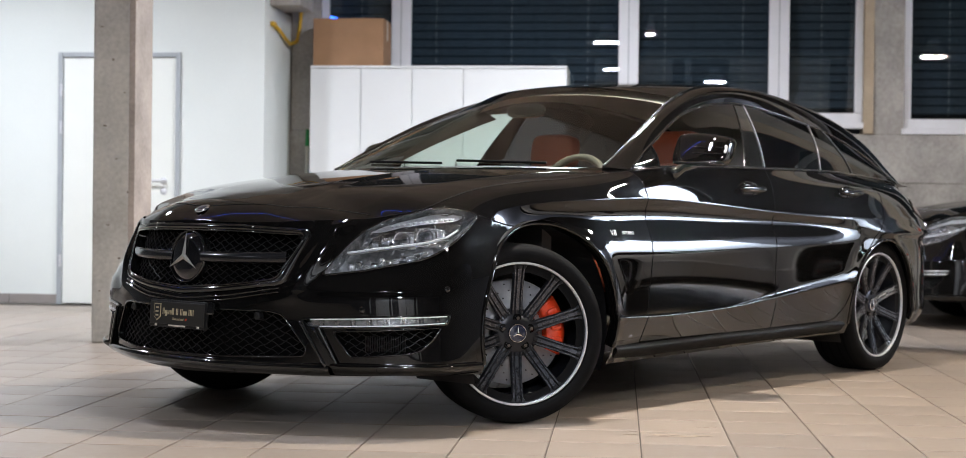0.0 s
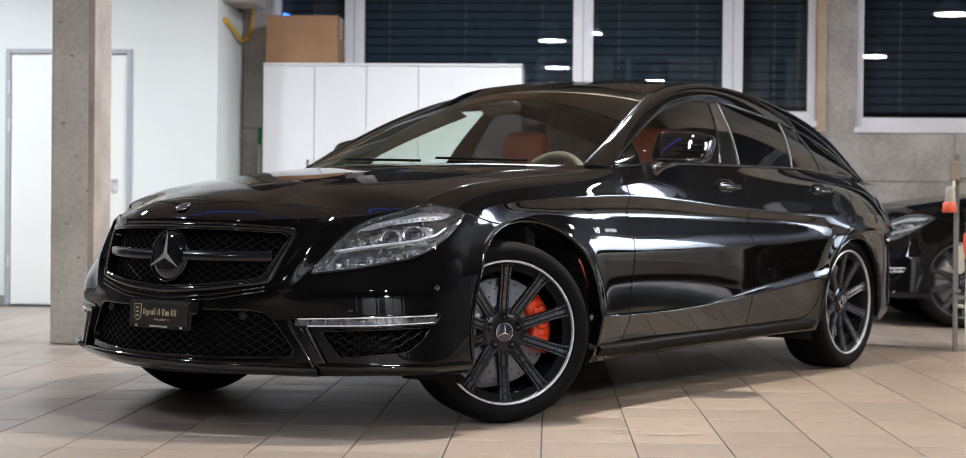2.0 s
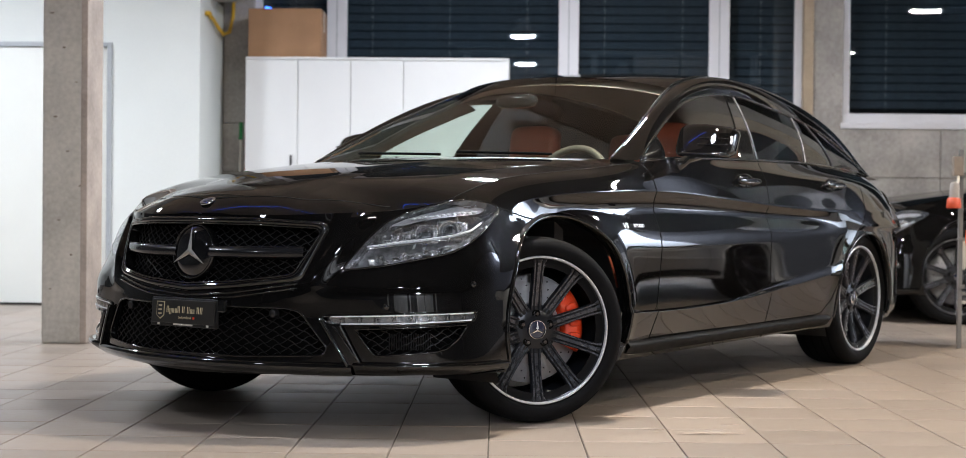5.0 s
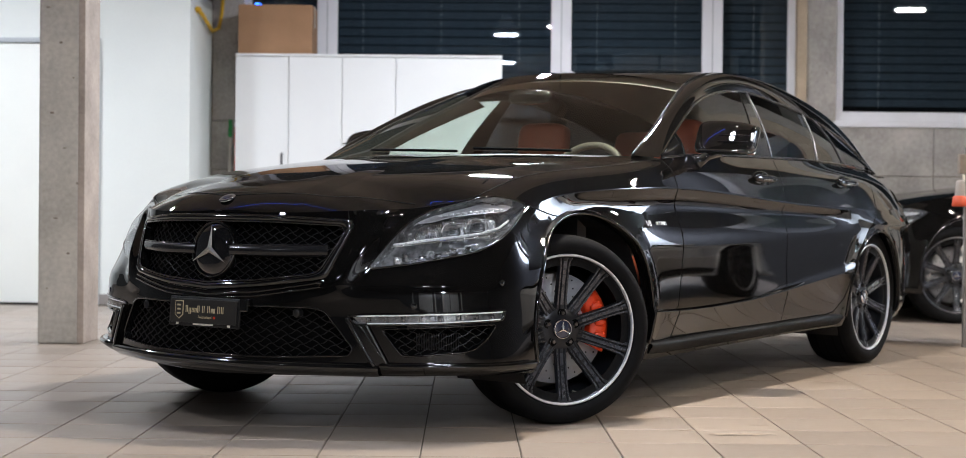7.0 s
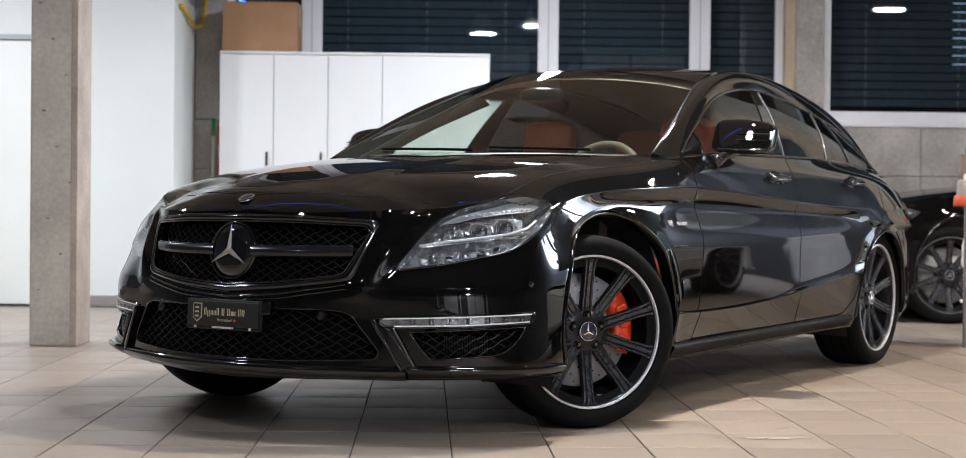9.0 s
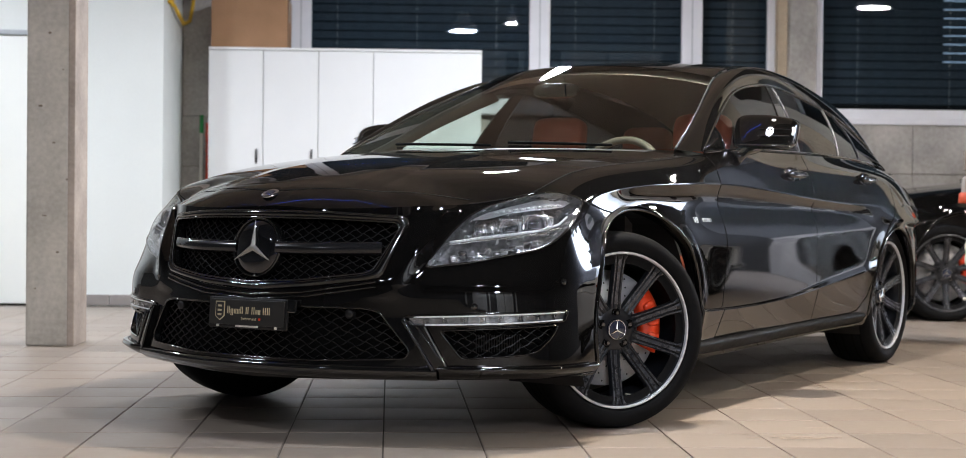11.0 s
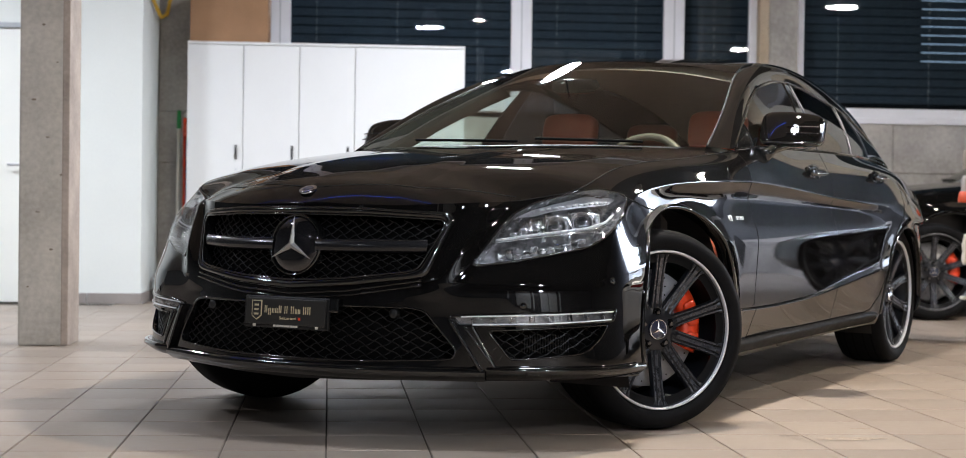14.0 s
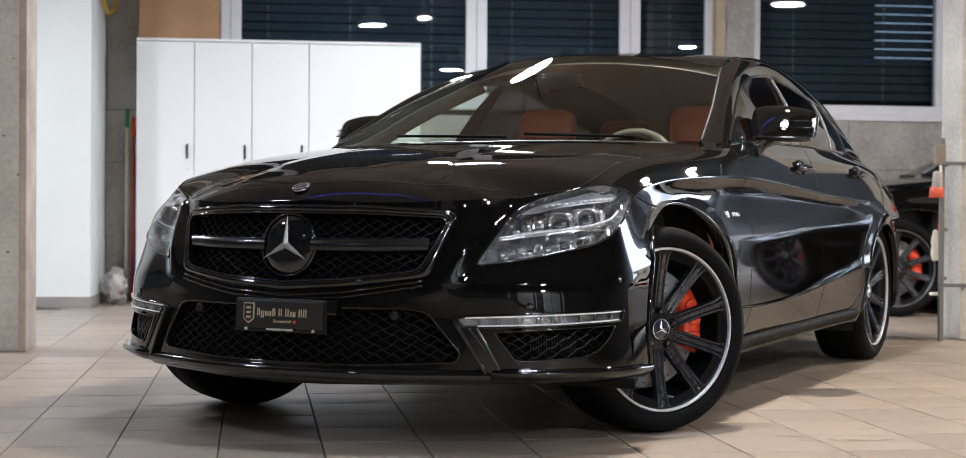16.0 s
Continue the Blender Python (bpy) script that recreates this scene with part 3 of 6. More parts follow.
# Lines along the body: height, and how far each stands out from the plan.
LINES = [
    ([.19, .20, 0.2025, .205, .21, .20, .19, .185, .195, .205, .21, .22, .25, .25], [-.03, -.03, -0.035, -.04, -.03, -.02, -.03, -.06, -.06, -.06, -.04, -.04, -.06, -.06]),
    ([.235, .235, 0.2375, .24, .245, .25, .25, .25, .255, .265, .28, .30, .32, .32], [.005, .008, 0.004, .0, .008, .0, -.015, -.028, -.028, -.028, -.01, 0, 0, 0]),
    ([.40, .40, 0.4, .40, .40, .40, .38, .372, .393, .458, .50, .5, .48, .48], [0, 0, 0, 0, 0, 0, .004, .011, .014, .010, .004, 0, 0, 0]),
    ([.50, .50, .50, .50, .515, .56, .60, .60, .62, .65, .66, .66, .66, .66], [-.006, -.006, -.006, -.008, -.012, -.014, -.006, .002, .004, .002, .002, -.01, -.01, -.01]),
    ([.66, .655, 0.657, .66, .69, .765, .832, .840, .809, .772, .768, .78, .78, .78], [-.04, -.045, -.070, -.112, -.062, -.09, -.035, -.03, -.02, -.012, 0, -.02, -.03, -.02]),
    ([.735, .735, 0.742, .752, .79, .85, .918, .953, .989, .997, .992, .967, .95, .95], [-.053, -.065, -0.09, -.175, -.15, -.165, -.12, -.082, -.104, -.134, -.185, -.185, -.12, -.06]),
]
LZ, LO = [spline(ST, z) for z, o in LINES], [spline(ST, o) for z, o in LINES]
FRONT = spline([0, .3, .5, .9, 1.15, 1.3, 6.4], [0, 0, 1, 1, .2, 0, 0])
SHELF = spline([0, 1.25, 1.6, 1.9, 3.4, 3.8, 4.2, 6.4], [0, 0, .9, 1, 1, .8, 0, 0])
_z3, _z4, _o3, _o4 = LZ[3], LZ[4], LO[3], LO[4]
# a hollow runs under the shoulder crease
LZ.insert(4, lambda a: _z4(a) - (_z4(a) - _z3(a)) * (.5 - .24 * SHELF(a)))
LO.insert(4, lambda a: ((_o3(a) + _o4(a)) / 2 - .012 * FRONT(a)) * (1 - SHELF(a)) + SHELF(a) * (_o4(a) - .016))
# a narrow hollow runs over the lower line of the doors
BAND = spline([0, 1.5, 1.85, 3.5, 3.9, 4.3, 6.4], [0, 0, 1, 1, .7, 0, 0])
_z2, _y3, _o2, _p3 = LZ[2], LZ[3], LO[2], LO[3]
LZ.insert(3, lambda a: _z2(a) + (_y3(a) - _z2(a)) * .5 * (1 - BAND(a)) + .035 * BAND(a))
LO.insert(3, lambda a: (_o2(a) + _p3(a)) / 2 * (1 - BAND(a)) + BAND(a) * (_o2(a) - .009))
# the sheet rolls over between the shoulder crease and its upper edge
CROWN = spline([0, 1.05, 1.4, 1.9, 2.3, 2.9, 3.8, 4.4, 5.0, 6.4], [0, 0, .8, 1, .7, .35, .6, .9, .4, 0])
_zc, _zt, _oc, _ot = LZ[-2], LZ[-1], LO[-2], LO[-1]
LZ.insert(-1, lambda a: (_zc(a) + _zt(a)) / 2 + .20 * CROWN(a) * (_zt(a) - _zc(a)))
LO.insert(-1, lambda a: (_oc(a) + _ot(a)) / 2 - .10 * CROWN(a) * (_ot(a) - _oc(a)))
NL = float(len(LZ) - 1)


def ease(x):
    x = np.clip(x, 0, 1)
    return x * x * (3 - 2 * x)


def flare(a, y, z):
    """How far the rims of the wheel openings and the posts beside the grille stand out."""
    f = .030 * np.exp(-((a - .572 - .57 * (z - .62)) / .046) ** 2) * ease((z - .44) / .16) * ease((.77 - z) / .05)
    f = f + .022 * np.clip(1 - a / .40, 0, 1)
    f = f + (.003 + .006 * ease((y + .1) / .2)) * np.exp(-((np.hypot(y - .135, z - .338) - .402) / .042) ** 2)
    return f + .013 * np.exp(-((np.hypot(y - 2.84, z - .318) - .345) / .05) ** 2)


def creases(a):
    """How sharply the sheet folds at each of its lines, at ways a."""
    c = np.zeros((int(NL) + 1, len(a)))
    c[2] = np.interp(a, [1.45, 1.75, 3.9, 4.25], [0, 1, 1, .3])
    c[4] = np.interp(a, [0, .45, .55, 1.45, 1.7], [0, 0, 1, 1, 0])
    c[6] = np.interp(a, [1.25, 1.45, 4.6, 5.2], [0, 1, 1, .3])
    return c


def hermite(ys, t, fold=0.0):
    """Rows of ys joined by a monotone cubic, folded where asked; t runs from 0 to len(ys) - 1."""
    ys = np.asarray(ys, float)
    d = np.diff(ys, axis=0)
    m = np.zeros_like(ys)
    m[0], m[-1] = d[0], d[-1]
    p = d[:-1] * d[1:]
    m[1:-1] = np.where(p > 0, 2 * p / np.where(np.abs(d[:-1] + d[1:]) < 1e-9, 1, d[:-1] + d[1:]), 0)
    fold = np.zeros_like(ys) + fold
    go = m * (1 - fold) + fold * np.concatenate([d, d[-1:]])
    come = m * (1 - fold) + fold * np.concatenate([d[:1], d])
    i = np.clip(np.floor(t).astype(int), 0, len(ys) - 2)
    f = (t - i)[:, None]
    return ((2 * f ** 3 - 3 * f ** 2 + 1) * ys[i] + (f ** 3 - 2 * f ** 2 + f) * go[i] + (-2 * f ** 3 + 3 * f ** 2) * ys[i + 1] + (f ** 3 - f ** 2) * come[i + 1])


def flank(a, t):
    """The net of the body's side sheet: columns at ways a (signed), rows t."""
    a = np.asarray(a, float)
    b = np.abs(a)
    k = creases(b)
    z = hermite([f(b) for f in LZ], t, k)
    o = hermite([f(b) for f in LO], t, k)
    x, y, nx, ny = plan(b)
    o = o + flare(b, y, z)
    s = np.where(a < 0, -1, 1)
    return np.stack([(x + nx * o) * s, y + ny * o, z], 2).transpose(1, 0, 2)


# the line where the side sheet ends above, and the glass line
_ea = np.linspace(0, A_END, 1500)
_ep = flank(_ea, np.array([NL]))[:, 0]
_top = int(np.argmax(_ep[:, 1]))
EDGE_Y, EDGE_X, EDGE_Z = _ep[:_top, 1], np.maximum(_ep[:_top, 0], 0), _ep[:_top, 2]
# lines along the cabin: the edge of the screen and roof, the roof rail, the top of the side windows
def line3(rows):
    p = np.array(rows, float)
    return lambda y: np.stack([spline(p[:, 1], p[:, 0])(y), np.clip(y, p[0, 1], p[-1, 1]), spline(p[:, 1], p[:, 2])(y)], -1)


rail_in = line3([(.775, .655, .968), (.740, .84, 1.050), (.695, 1.04, 1.144), (.640, 1.24, 1.228), (.588, 1.44, 1.304), (.555, 1.62, 1.354), (.530, 1.9, 1.390), (.516, 2.3, 1.388), (.505, 2.7, 1.353), (.50, 3.1, 1.283), (.49, 3.4, 1.190), (.48, 3.60, 1.085), (.475, 3.72, .985)])
rail_mid = line3([(.822, .68, .962), (.790, .82, 1.042), (.752, 1.0, 1.132), (.707, 1.2, 1.222), (.668, 1.4, 1.292), (.640, 1.6, 1.342), (.620, 1.9, 1.371), (.608, 2.3, 1.358), (.602, 2.7, 1.309), (.594, 3.1, 1.231), (.590, 3.4, 1.130), (.592, 3.60, 1.030), (.60, 3.70, .968)])
win_top = line3([(.853, .74, .960), (.822, .87, 1.030), (.794, .98, 1.081), (.744, 1.18, 1.168), (.720, 1.29, 1.210), (.695, 1.42, 1.246), (.670, 1.6, 1.279), (.654, 1.76, 1.297), (.646, 1.9, 1.303), (.646, 2.05, 1.298), (.655, 2.25, 1.276), (.668, 2.5, 1.240), (.674, 2.72, 1.203), (.675, 2.95, 1.152), (.672, 3.19, 1.083), (.668, 3.41, 1.005), (.66, 3.54, .968)])
hood_z = spline([-.81, -.755, -.65, -.4, 0, .3, .6, 1.0], [.733, .783, .822, .868, .922, .958, .98, .99])
roof_z = spline([.6, 1.0, 1.3, 1.6, 2.0, 2.4, 2.8, 3.2, 3.5, 3.65, 3.8, 3.95, 4.15], [1.20, 1.31, 1.367, 1.401, 1.418, 1.418, 1.402, 1.360, 1.302, 1.262, 1.10, .965, .95])
edge_x = lambda y: np.interp(y, EDGE_Y, EDGE_X)
edge_z = lambda y: np.interp(y, EDGE_Y, EDGE_Z)
belt = lambda y: np.stack([np.interp(y, EDGE_Y, EDGE_X) - .004, y, np.interp(y, EDGE_Y, EDGE_Z)], -1)
SCREEN_Y = .40


def screen_base(x):
    return SCREEN_Y + .255 * (np.abs(x) / .775) ** 2


def lid(x, y):
    """Height of the hood sheet."""
    b = np.abs(x)
    xe, ze = np.maximum(edge_x(y), 1e-4), edge_z(y)
    q = np.clip(b / xe, 0, 1)
    hood = ze + (hood_z(y) - ze) * (1 - q ** 2.8)
    fold = np.interp(y, [-.62, -.50, -.38, .21, .76], [.50, .555, .592, .669, .754])
    tent = np.where(b < fold, (b / fold) ** 2, np.clip((xe - b) / np.maximum(xe - fold, .02), 0, 1))
    dome = np.interp(y, [-.72, .4], [.30, .24])
    hood = hood + .007 * np.clip((dome + .04 - b) / .08, 0, 1) * ease((y + .76) / .2) * ease((.40 - y) / .5)
    return hood + .006 * tent * np.clip((y + .66) * 4, 0, 1) - .030 * np.minimum(np.sqrt(b * b + .0016) - .04, .3) * np.clip((-.45 - y) * 5, 0, 1)


def sheet(mid, edge, n=61, power=2.3):
    """A sheet between a middle line and an edge line and its mirror image; both are rows of points."""
    s = np.linspace(-1, 1, n)
    b = np.abs(s)
    P = np.zeros((len(mid), n, 3))
    P[..., 0] = edge[:, None, 0] * s
    P[..., 1] = mid[:, None, 1] + (edge[:, None, 1] - mid[:, None, 1]) * b ** 2
    P[..., 2] = mid[:, None, 2] + (edge[:, None, 2] - mid[:, None, 2]) * b ** power
    return P


def flank_at(a, z, out=0.0):
    """Places on the side sheet at ways a and heights z, moved out along its normal."""
    a, z = np.broadcast_arrays(np.asarray(a, float), np.asarray(z, float))
    shape, a, z = a.shape, a.ravel(), z.ravel()
    t = np.linspace(0, NL, int(NL) * 24 + 1)

    def place(a, z):
        b = np.abs(a)
        k = creases(b)
        zz, oo = hermite([f(b) for f in LZ], t, k), hermite([f(b) for f in LO], t, k)
        o = np.array([np.interp(z[i], zz[:, i], oo[:, i]) for i in range(len(a))])
        x, y, nx, ny = plan(b)
        o = o + flare(b, y, z)
        return np.stack([(x + nx * o) * np.where(a < 0, -1, 1), y + ny * o, z], 1)
    p = place(a, z)
    if out:
        e = .012
        n = np.cross(place(a + e, z) - place(a - e, z), place(a, z + e) - place(a, z - e))
        n /= np.linalg.norm(n, axis=1)[:, None]
        away = p - np.array([0, 1.6, .5])
        n *= np.sign((n * away).sum(1))[:, None]
        p = p + n * out
    return p.reshape(*shape, 3)


def nearest(poly, p):
    """The nearest places on a closed outline, and whether the points p lie inside it."""
    a, b = poly, np.roll(poly, -1, 0)
    best, dist = p.copy(), np.full(len(p), 1e9)
    odd = np.zeros(len(p), bool)
    for u, v in zip(a, b):
        d = v - u
        f = np.clip(((p - u) @ d) / max(d @ d, 1e-12), 0, 1)
        c = u + f[:, None] * d
        r = np.hypot(*(p - c).T)
        m = r < dist
        best[m], dist[m] = c[m], r[m]
        cross = (u[1] > p[:, 1]) != (v[1] > p[:, 1])
        with np.errstate(divide="ignore", invalid="ignore"):
            odd ^= cross & (p[:, 0] < u[0] + (p[:, 1] - u[1]) / (v[1] - u[1]) * d[0])
    return best, odd


def rounded(poly, r=0.012, n=4):
    """An outline with its corners rounded."""
    out, k = [], len(poly)
    for i in range(k):
        p, q, s = (np.array(poly[j % k], float) for j in (i - 1, i, i + 1))
        lp, ls = np.linalg.norm(p - q), np.linalg.norm(s - q)
        c = min(r, lp * .45, ls * .45)
        u, v = q + (p - q) / lp * c, q + (s - q) / ls * c
        for f in np.linspace(0, 1, n):
            out.append((1 - f) ** 2 * u + 2 * f * (1 - f) * q + f ** 2 * v)
    return np.array(out)


def mirror_poly(poly):
    return np.asarray(poly)[::-1] * np.array([-1, 1])


def both(poly):
    """A half outline that starts and ends on the middle line, closed by its mirror image."""
    h = [tuple(p) for p in poly]
    return [p for p in h] + [(-a, z) for a, z in h[::-1] if a > 1e-6]


def cut(A, Z, polys, inner=False):
    """Cells of a net that lie outside (or inside) the outlines, and the net with its cut edges drawn onto them."""
    n, k = A.shape
    A, Z = A.copy(), Z.copy()
    keep = np.ones((n - 1, k - 1), bool)
    ca, cz = (A[:-1, :-1] + A[1:, 1:]) / 2, (Z[:-1, :-1] + Z[1:, 1:]) / 2
    c = np.stack([ca.ravel(), cz.ravel()], 1)
    for poly in polys:
        poly = np.asarray(poly, float)
        _, odd = nearest(poly, c)
        odd = odd.reshape(keep.shape)
        drop = ~odd if inner else odd
        if not drop.any():
            continue
        touch, stay = np.zeros((n, k), bool), np.zeros((n, k), bool)
        for du, dv in ((0, 0), (0, 1), (1, 0), (1, 1)):
            touch[du:n - 1 + du, dv:k - 1 + dv] |= drop
            stay[du:n - 1 + du, dv:k - 1 + dv] |= ~drop
        m = touch & stay
        q, _ = nearest(poly, np.stack([A[m], Z[m]], 1))
        A[m], Z[m] = q[:, 0], q[:, 1]
        keep &= ~drop
    return A, Z, keep


def patch(name, poly, out=0.0, step=0.012):
    """A piece of the side sheet inside an outline."""
    poly = np.asarray(poly, float)
    lo, hi = poly.min(0) - step, poly.max(0) + step
    A, Z = np.meshgrid(np.arange(lo[0], hi[0] + step, step), np.arange(lo[1], hi[1] + step, step), indexing="ij")
    A, Z, keep = cut(A, Z, [poly], True)
    m = np.zeros(A.shape, bool)
    for du, dv in ((0, 0), (0, 1), (1, 0), (1, 1)):
        m[du:A.shape[0] - 1 + du, dv:A.shape[1] - 1 + dv] |= keep
    P = np.zeros((*A.shape, 3))
    P[m] = flank_at(A[m], Z[m], out)
    return grid_mesh(name, P, keep)


def dense(poly, step=0.012, closed=True):
    poly = np.asarray(poly, float)
    ends = np.roll(poly, -1, 0) if closed else poly[1:]
    out = []
    for u, v in zip(poly, ends):
        n = max(1, int(math.ceil(np.linalg.norm(v - u) / step)))
        out += [u + (v - u) * i / n for i in range(n)]
    return np.array(out if closed else out + [poly[-1]])


def strip(name, rows, closed=True):
    """Rows of points joined into a band; each row runs along it."""
    P = np.stack(rows, 1)
    if closed:
        P = np.concatenate([P, P[:1]], 0)
    return grid_mesh(name, P)


def well(name, poly, d0, d1, step=0.012, shrink=1.0):
    """The side wall of an opening in the side sheet, from offset d0 to d1."""
    p = dense(poly, step)
    c = p.mean(0)
    q = c + (p - c) * shrink
    return strip(name, [flank_at(p[:, 0], p[:, 1], d0), flank_at(q[:, 0], q[:, 1], d1)])


def bead(poly, radius, out=0.0, closed=True, step=0.015, n=6):
    """A round bar that follows a line on the side sheet."""
    p = dense(poly, step, closed)
    return tube(flank_at(p[:, 0], p[:, 1], out), radius, n, closed)


def seam(poly, parent, width=0.0042):
    """The dark joint between two panels."""
    p = dense(poly, 0.02, False)
    d = np.gradient(p, axis=0)
    d /= np.linalg.norm(d, axis=1)[:, None]
    nn = np.stack([-d[:, 1], d[:, 0]], 1) * width / 2
    l, r = p + nn, p - nn
    mesh_object("panel_joint", strip("panel_joint", [flank_at(l[:, 0], l[:, 1], .0009), flank_at(r[:, 0], r[:, 1], .0009)], False), M["joint"], parent)


def lattice(poly, w, h, radius, out, slant=1.0):
    """A diamond mesh of thin bars inside an outline on the side sheet."""
    poly = np.asarray(poly, float)
    lo, hi = poly.min(0), poly.max(0)
    bms = []
    for s in (1, -1):
        k = h / w * s
        reach = (hi[0] - lo[0]) * h / w
        c = lo[1] - reach
        c = math.floor(c / h) * h
        while c < hi[1] + reach:
            a = np.arange(lo[0], hi[0], 0.006)
            z = c + k * (a - (lo[0] if s > 0 else lo[0]))
            z = z + 0.10 * h * np.sin((a - lo[0]) / w * 2 * np.pi)
            ok = (z > lo[1]) & (z < hi[1])
            if ok.sum() > 2:
                _, ins = nearest(poly, np.stack([a, z], 1))
                ok &= ins
                run = []
                for i in range(len(a) + 1):
                    if i < len(a) and ok[i]:
                        run.append((a[i], z[i]))
                    elif run:
                        if len(run) > 2:
                            q = np.array(run[:: 2] if len(run) > 4 else run)
                            bms.append(tube(flank_at(q[:, 0], q[:, 1], out), radius, 4))
                        run = []
            c += h
    return join(*bms)


def text_mesh(words, size, depth=0.0006):
    cu = bpy.data.curves.new("letters", "FONT")
    cu.body, cu.size, cu.extrude, cu.align_x, cu.align_y = words, size, depth, "CENTER", "CENTER"
    ob = bpy.data.objects.new("letters", cu)
    scene.collection.objects.link(ob)
    me = bpy.data.meshes.new_from_object(ob.evaluated_get(bpy.context.evaluated_depsgraph_get()))
    bpy.data.objects.remove(ob)
    return me


M["joint"] = material("panel_joint_dark", (0.002, 0.002, 0.002), 0.9, spec=0.1)

# outlines on the side sheet, as (way, height)
GRILLE = rounded(both([(0, .702), (.25, .700), (.492, .690), (.505, .672), (.43, .542), (.405, .532), (.2, .508), (0, .496)]), .012)
GRILLE_OUT = rounded(both([(0, .728), (.25, .725), (.52, .712), (.535, .690), (.46, .522), (.43, .510), (.2, .482), (0, .468)]), .02)
INTAKE = rounded(both([(0, .424), (.40, .424), (.455, .414), (.552, .296), (.54, .270), (.25, .258), (0, .256)]), .02)
HEAD = rounded([(.588, .551), (.63, .612), (.673, .668), (.724, .712), (.809, .742), (.916, .764), (1.04, .785), (1.15, .793), (1.243, .781), (1.283, .766), (1.21, .722), (1.131, .68), (1.043, .637), (.976, .611), (.861, .590), (.737, .568)], .02, 3)
DRL = rounded([(.530, .399), (.58, .404), (.80, .412), (1.066, .419), (1.052, .388), (.83, .378), (.60, .371), (.556, .372)], .008, 3)
VENT = rounded([(.645, .359), (.80, .366), (1.030, .376), (1.0, .335), (.955, .297), (.915, .286), (.715, .272)], .012, 3)
FIN = rounded([(.528, .394), (.552, .372), (.600, .372), (.668, .247), (.625, .236)], .006, 3)
ARCH_F = np.array([(way(.135 + .402 * math.cos(f)), .338 + .402 * math.sin(f)) for f in np.linspace(0, 2 * math.pi, 90)[:-1]])
ARCH_R = np.array([(way(2.84 + .345 * math.cos(f)), .318 + .345 * math.sin(f)) for f in np.linspace(0, 2 * math.pi, 90)[:-1]])
DOOR_A = [(way(.752), .945), (way(.79), .90), (way(.805), .84), (way(.80), .66), (way(.765), .42), (way(.738), .262)]
DOOR_B = [(way(1.875), .985), (way(1.855), .90), (way(1.815), .80), (way(1.785), .55), (way(1.79), .268)]
DOOR_C = [(way(2.90), .985), (way(2.90), .88), (way(2.84), .77), (way(2.70), .665), (way(2.575), .56), (way(2.50), .44), (way(2.45), .34), (way(2.38), .285), (way(2.28), .272)]


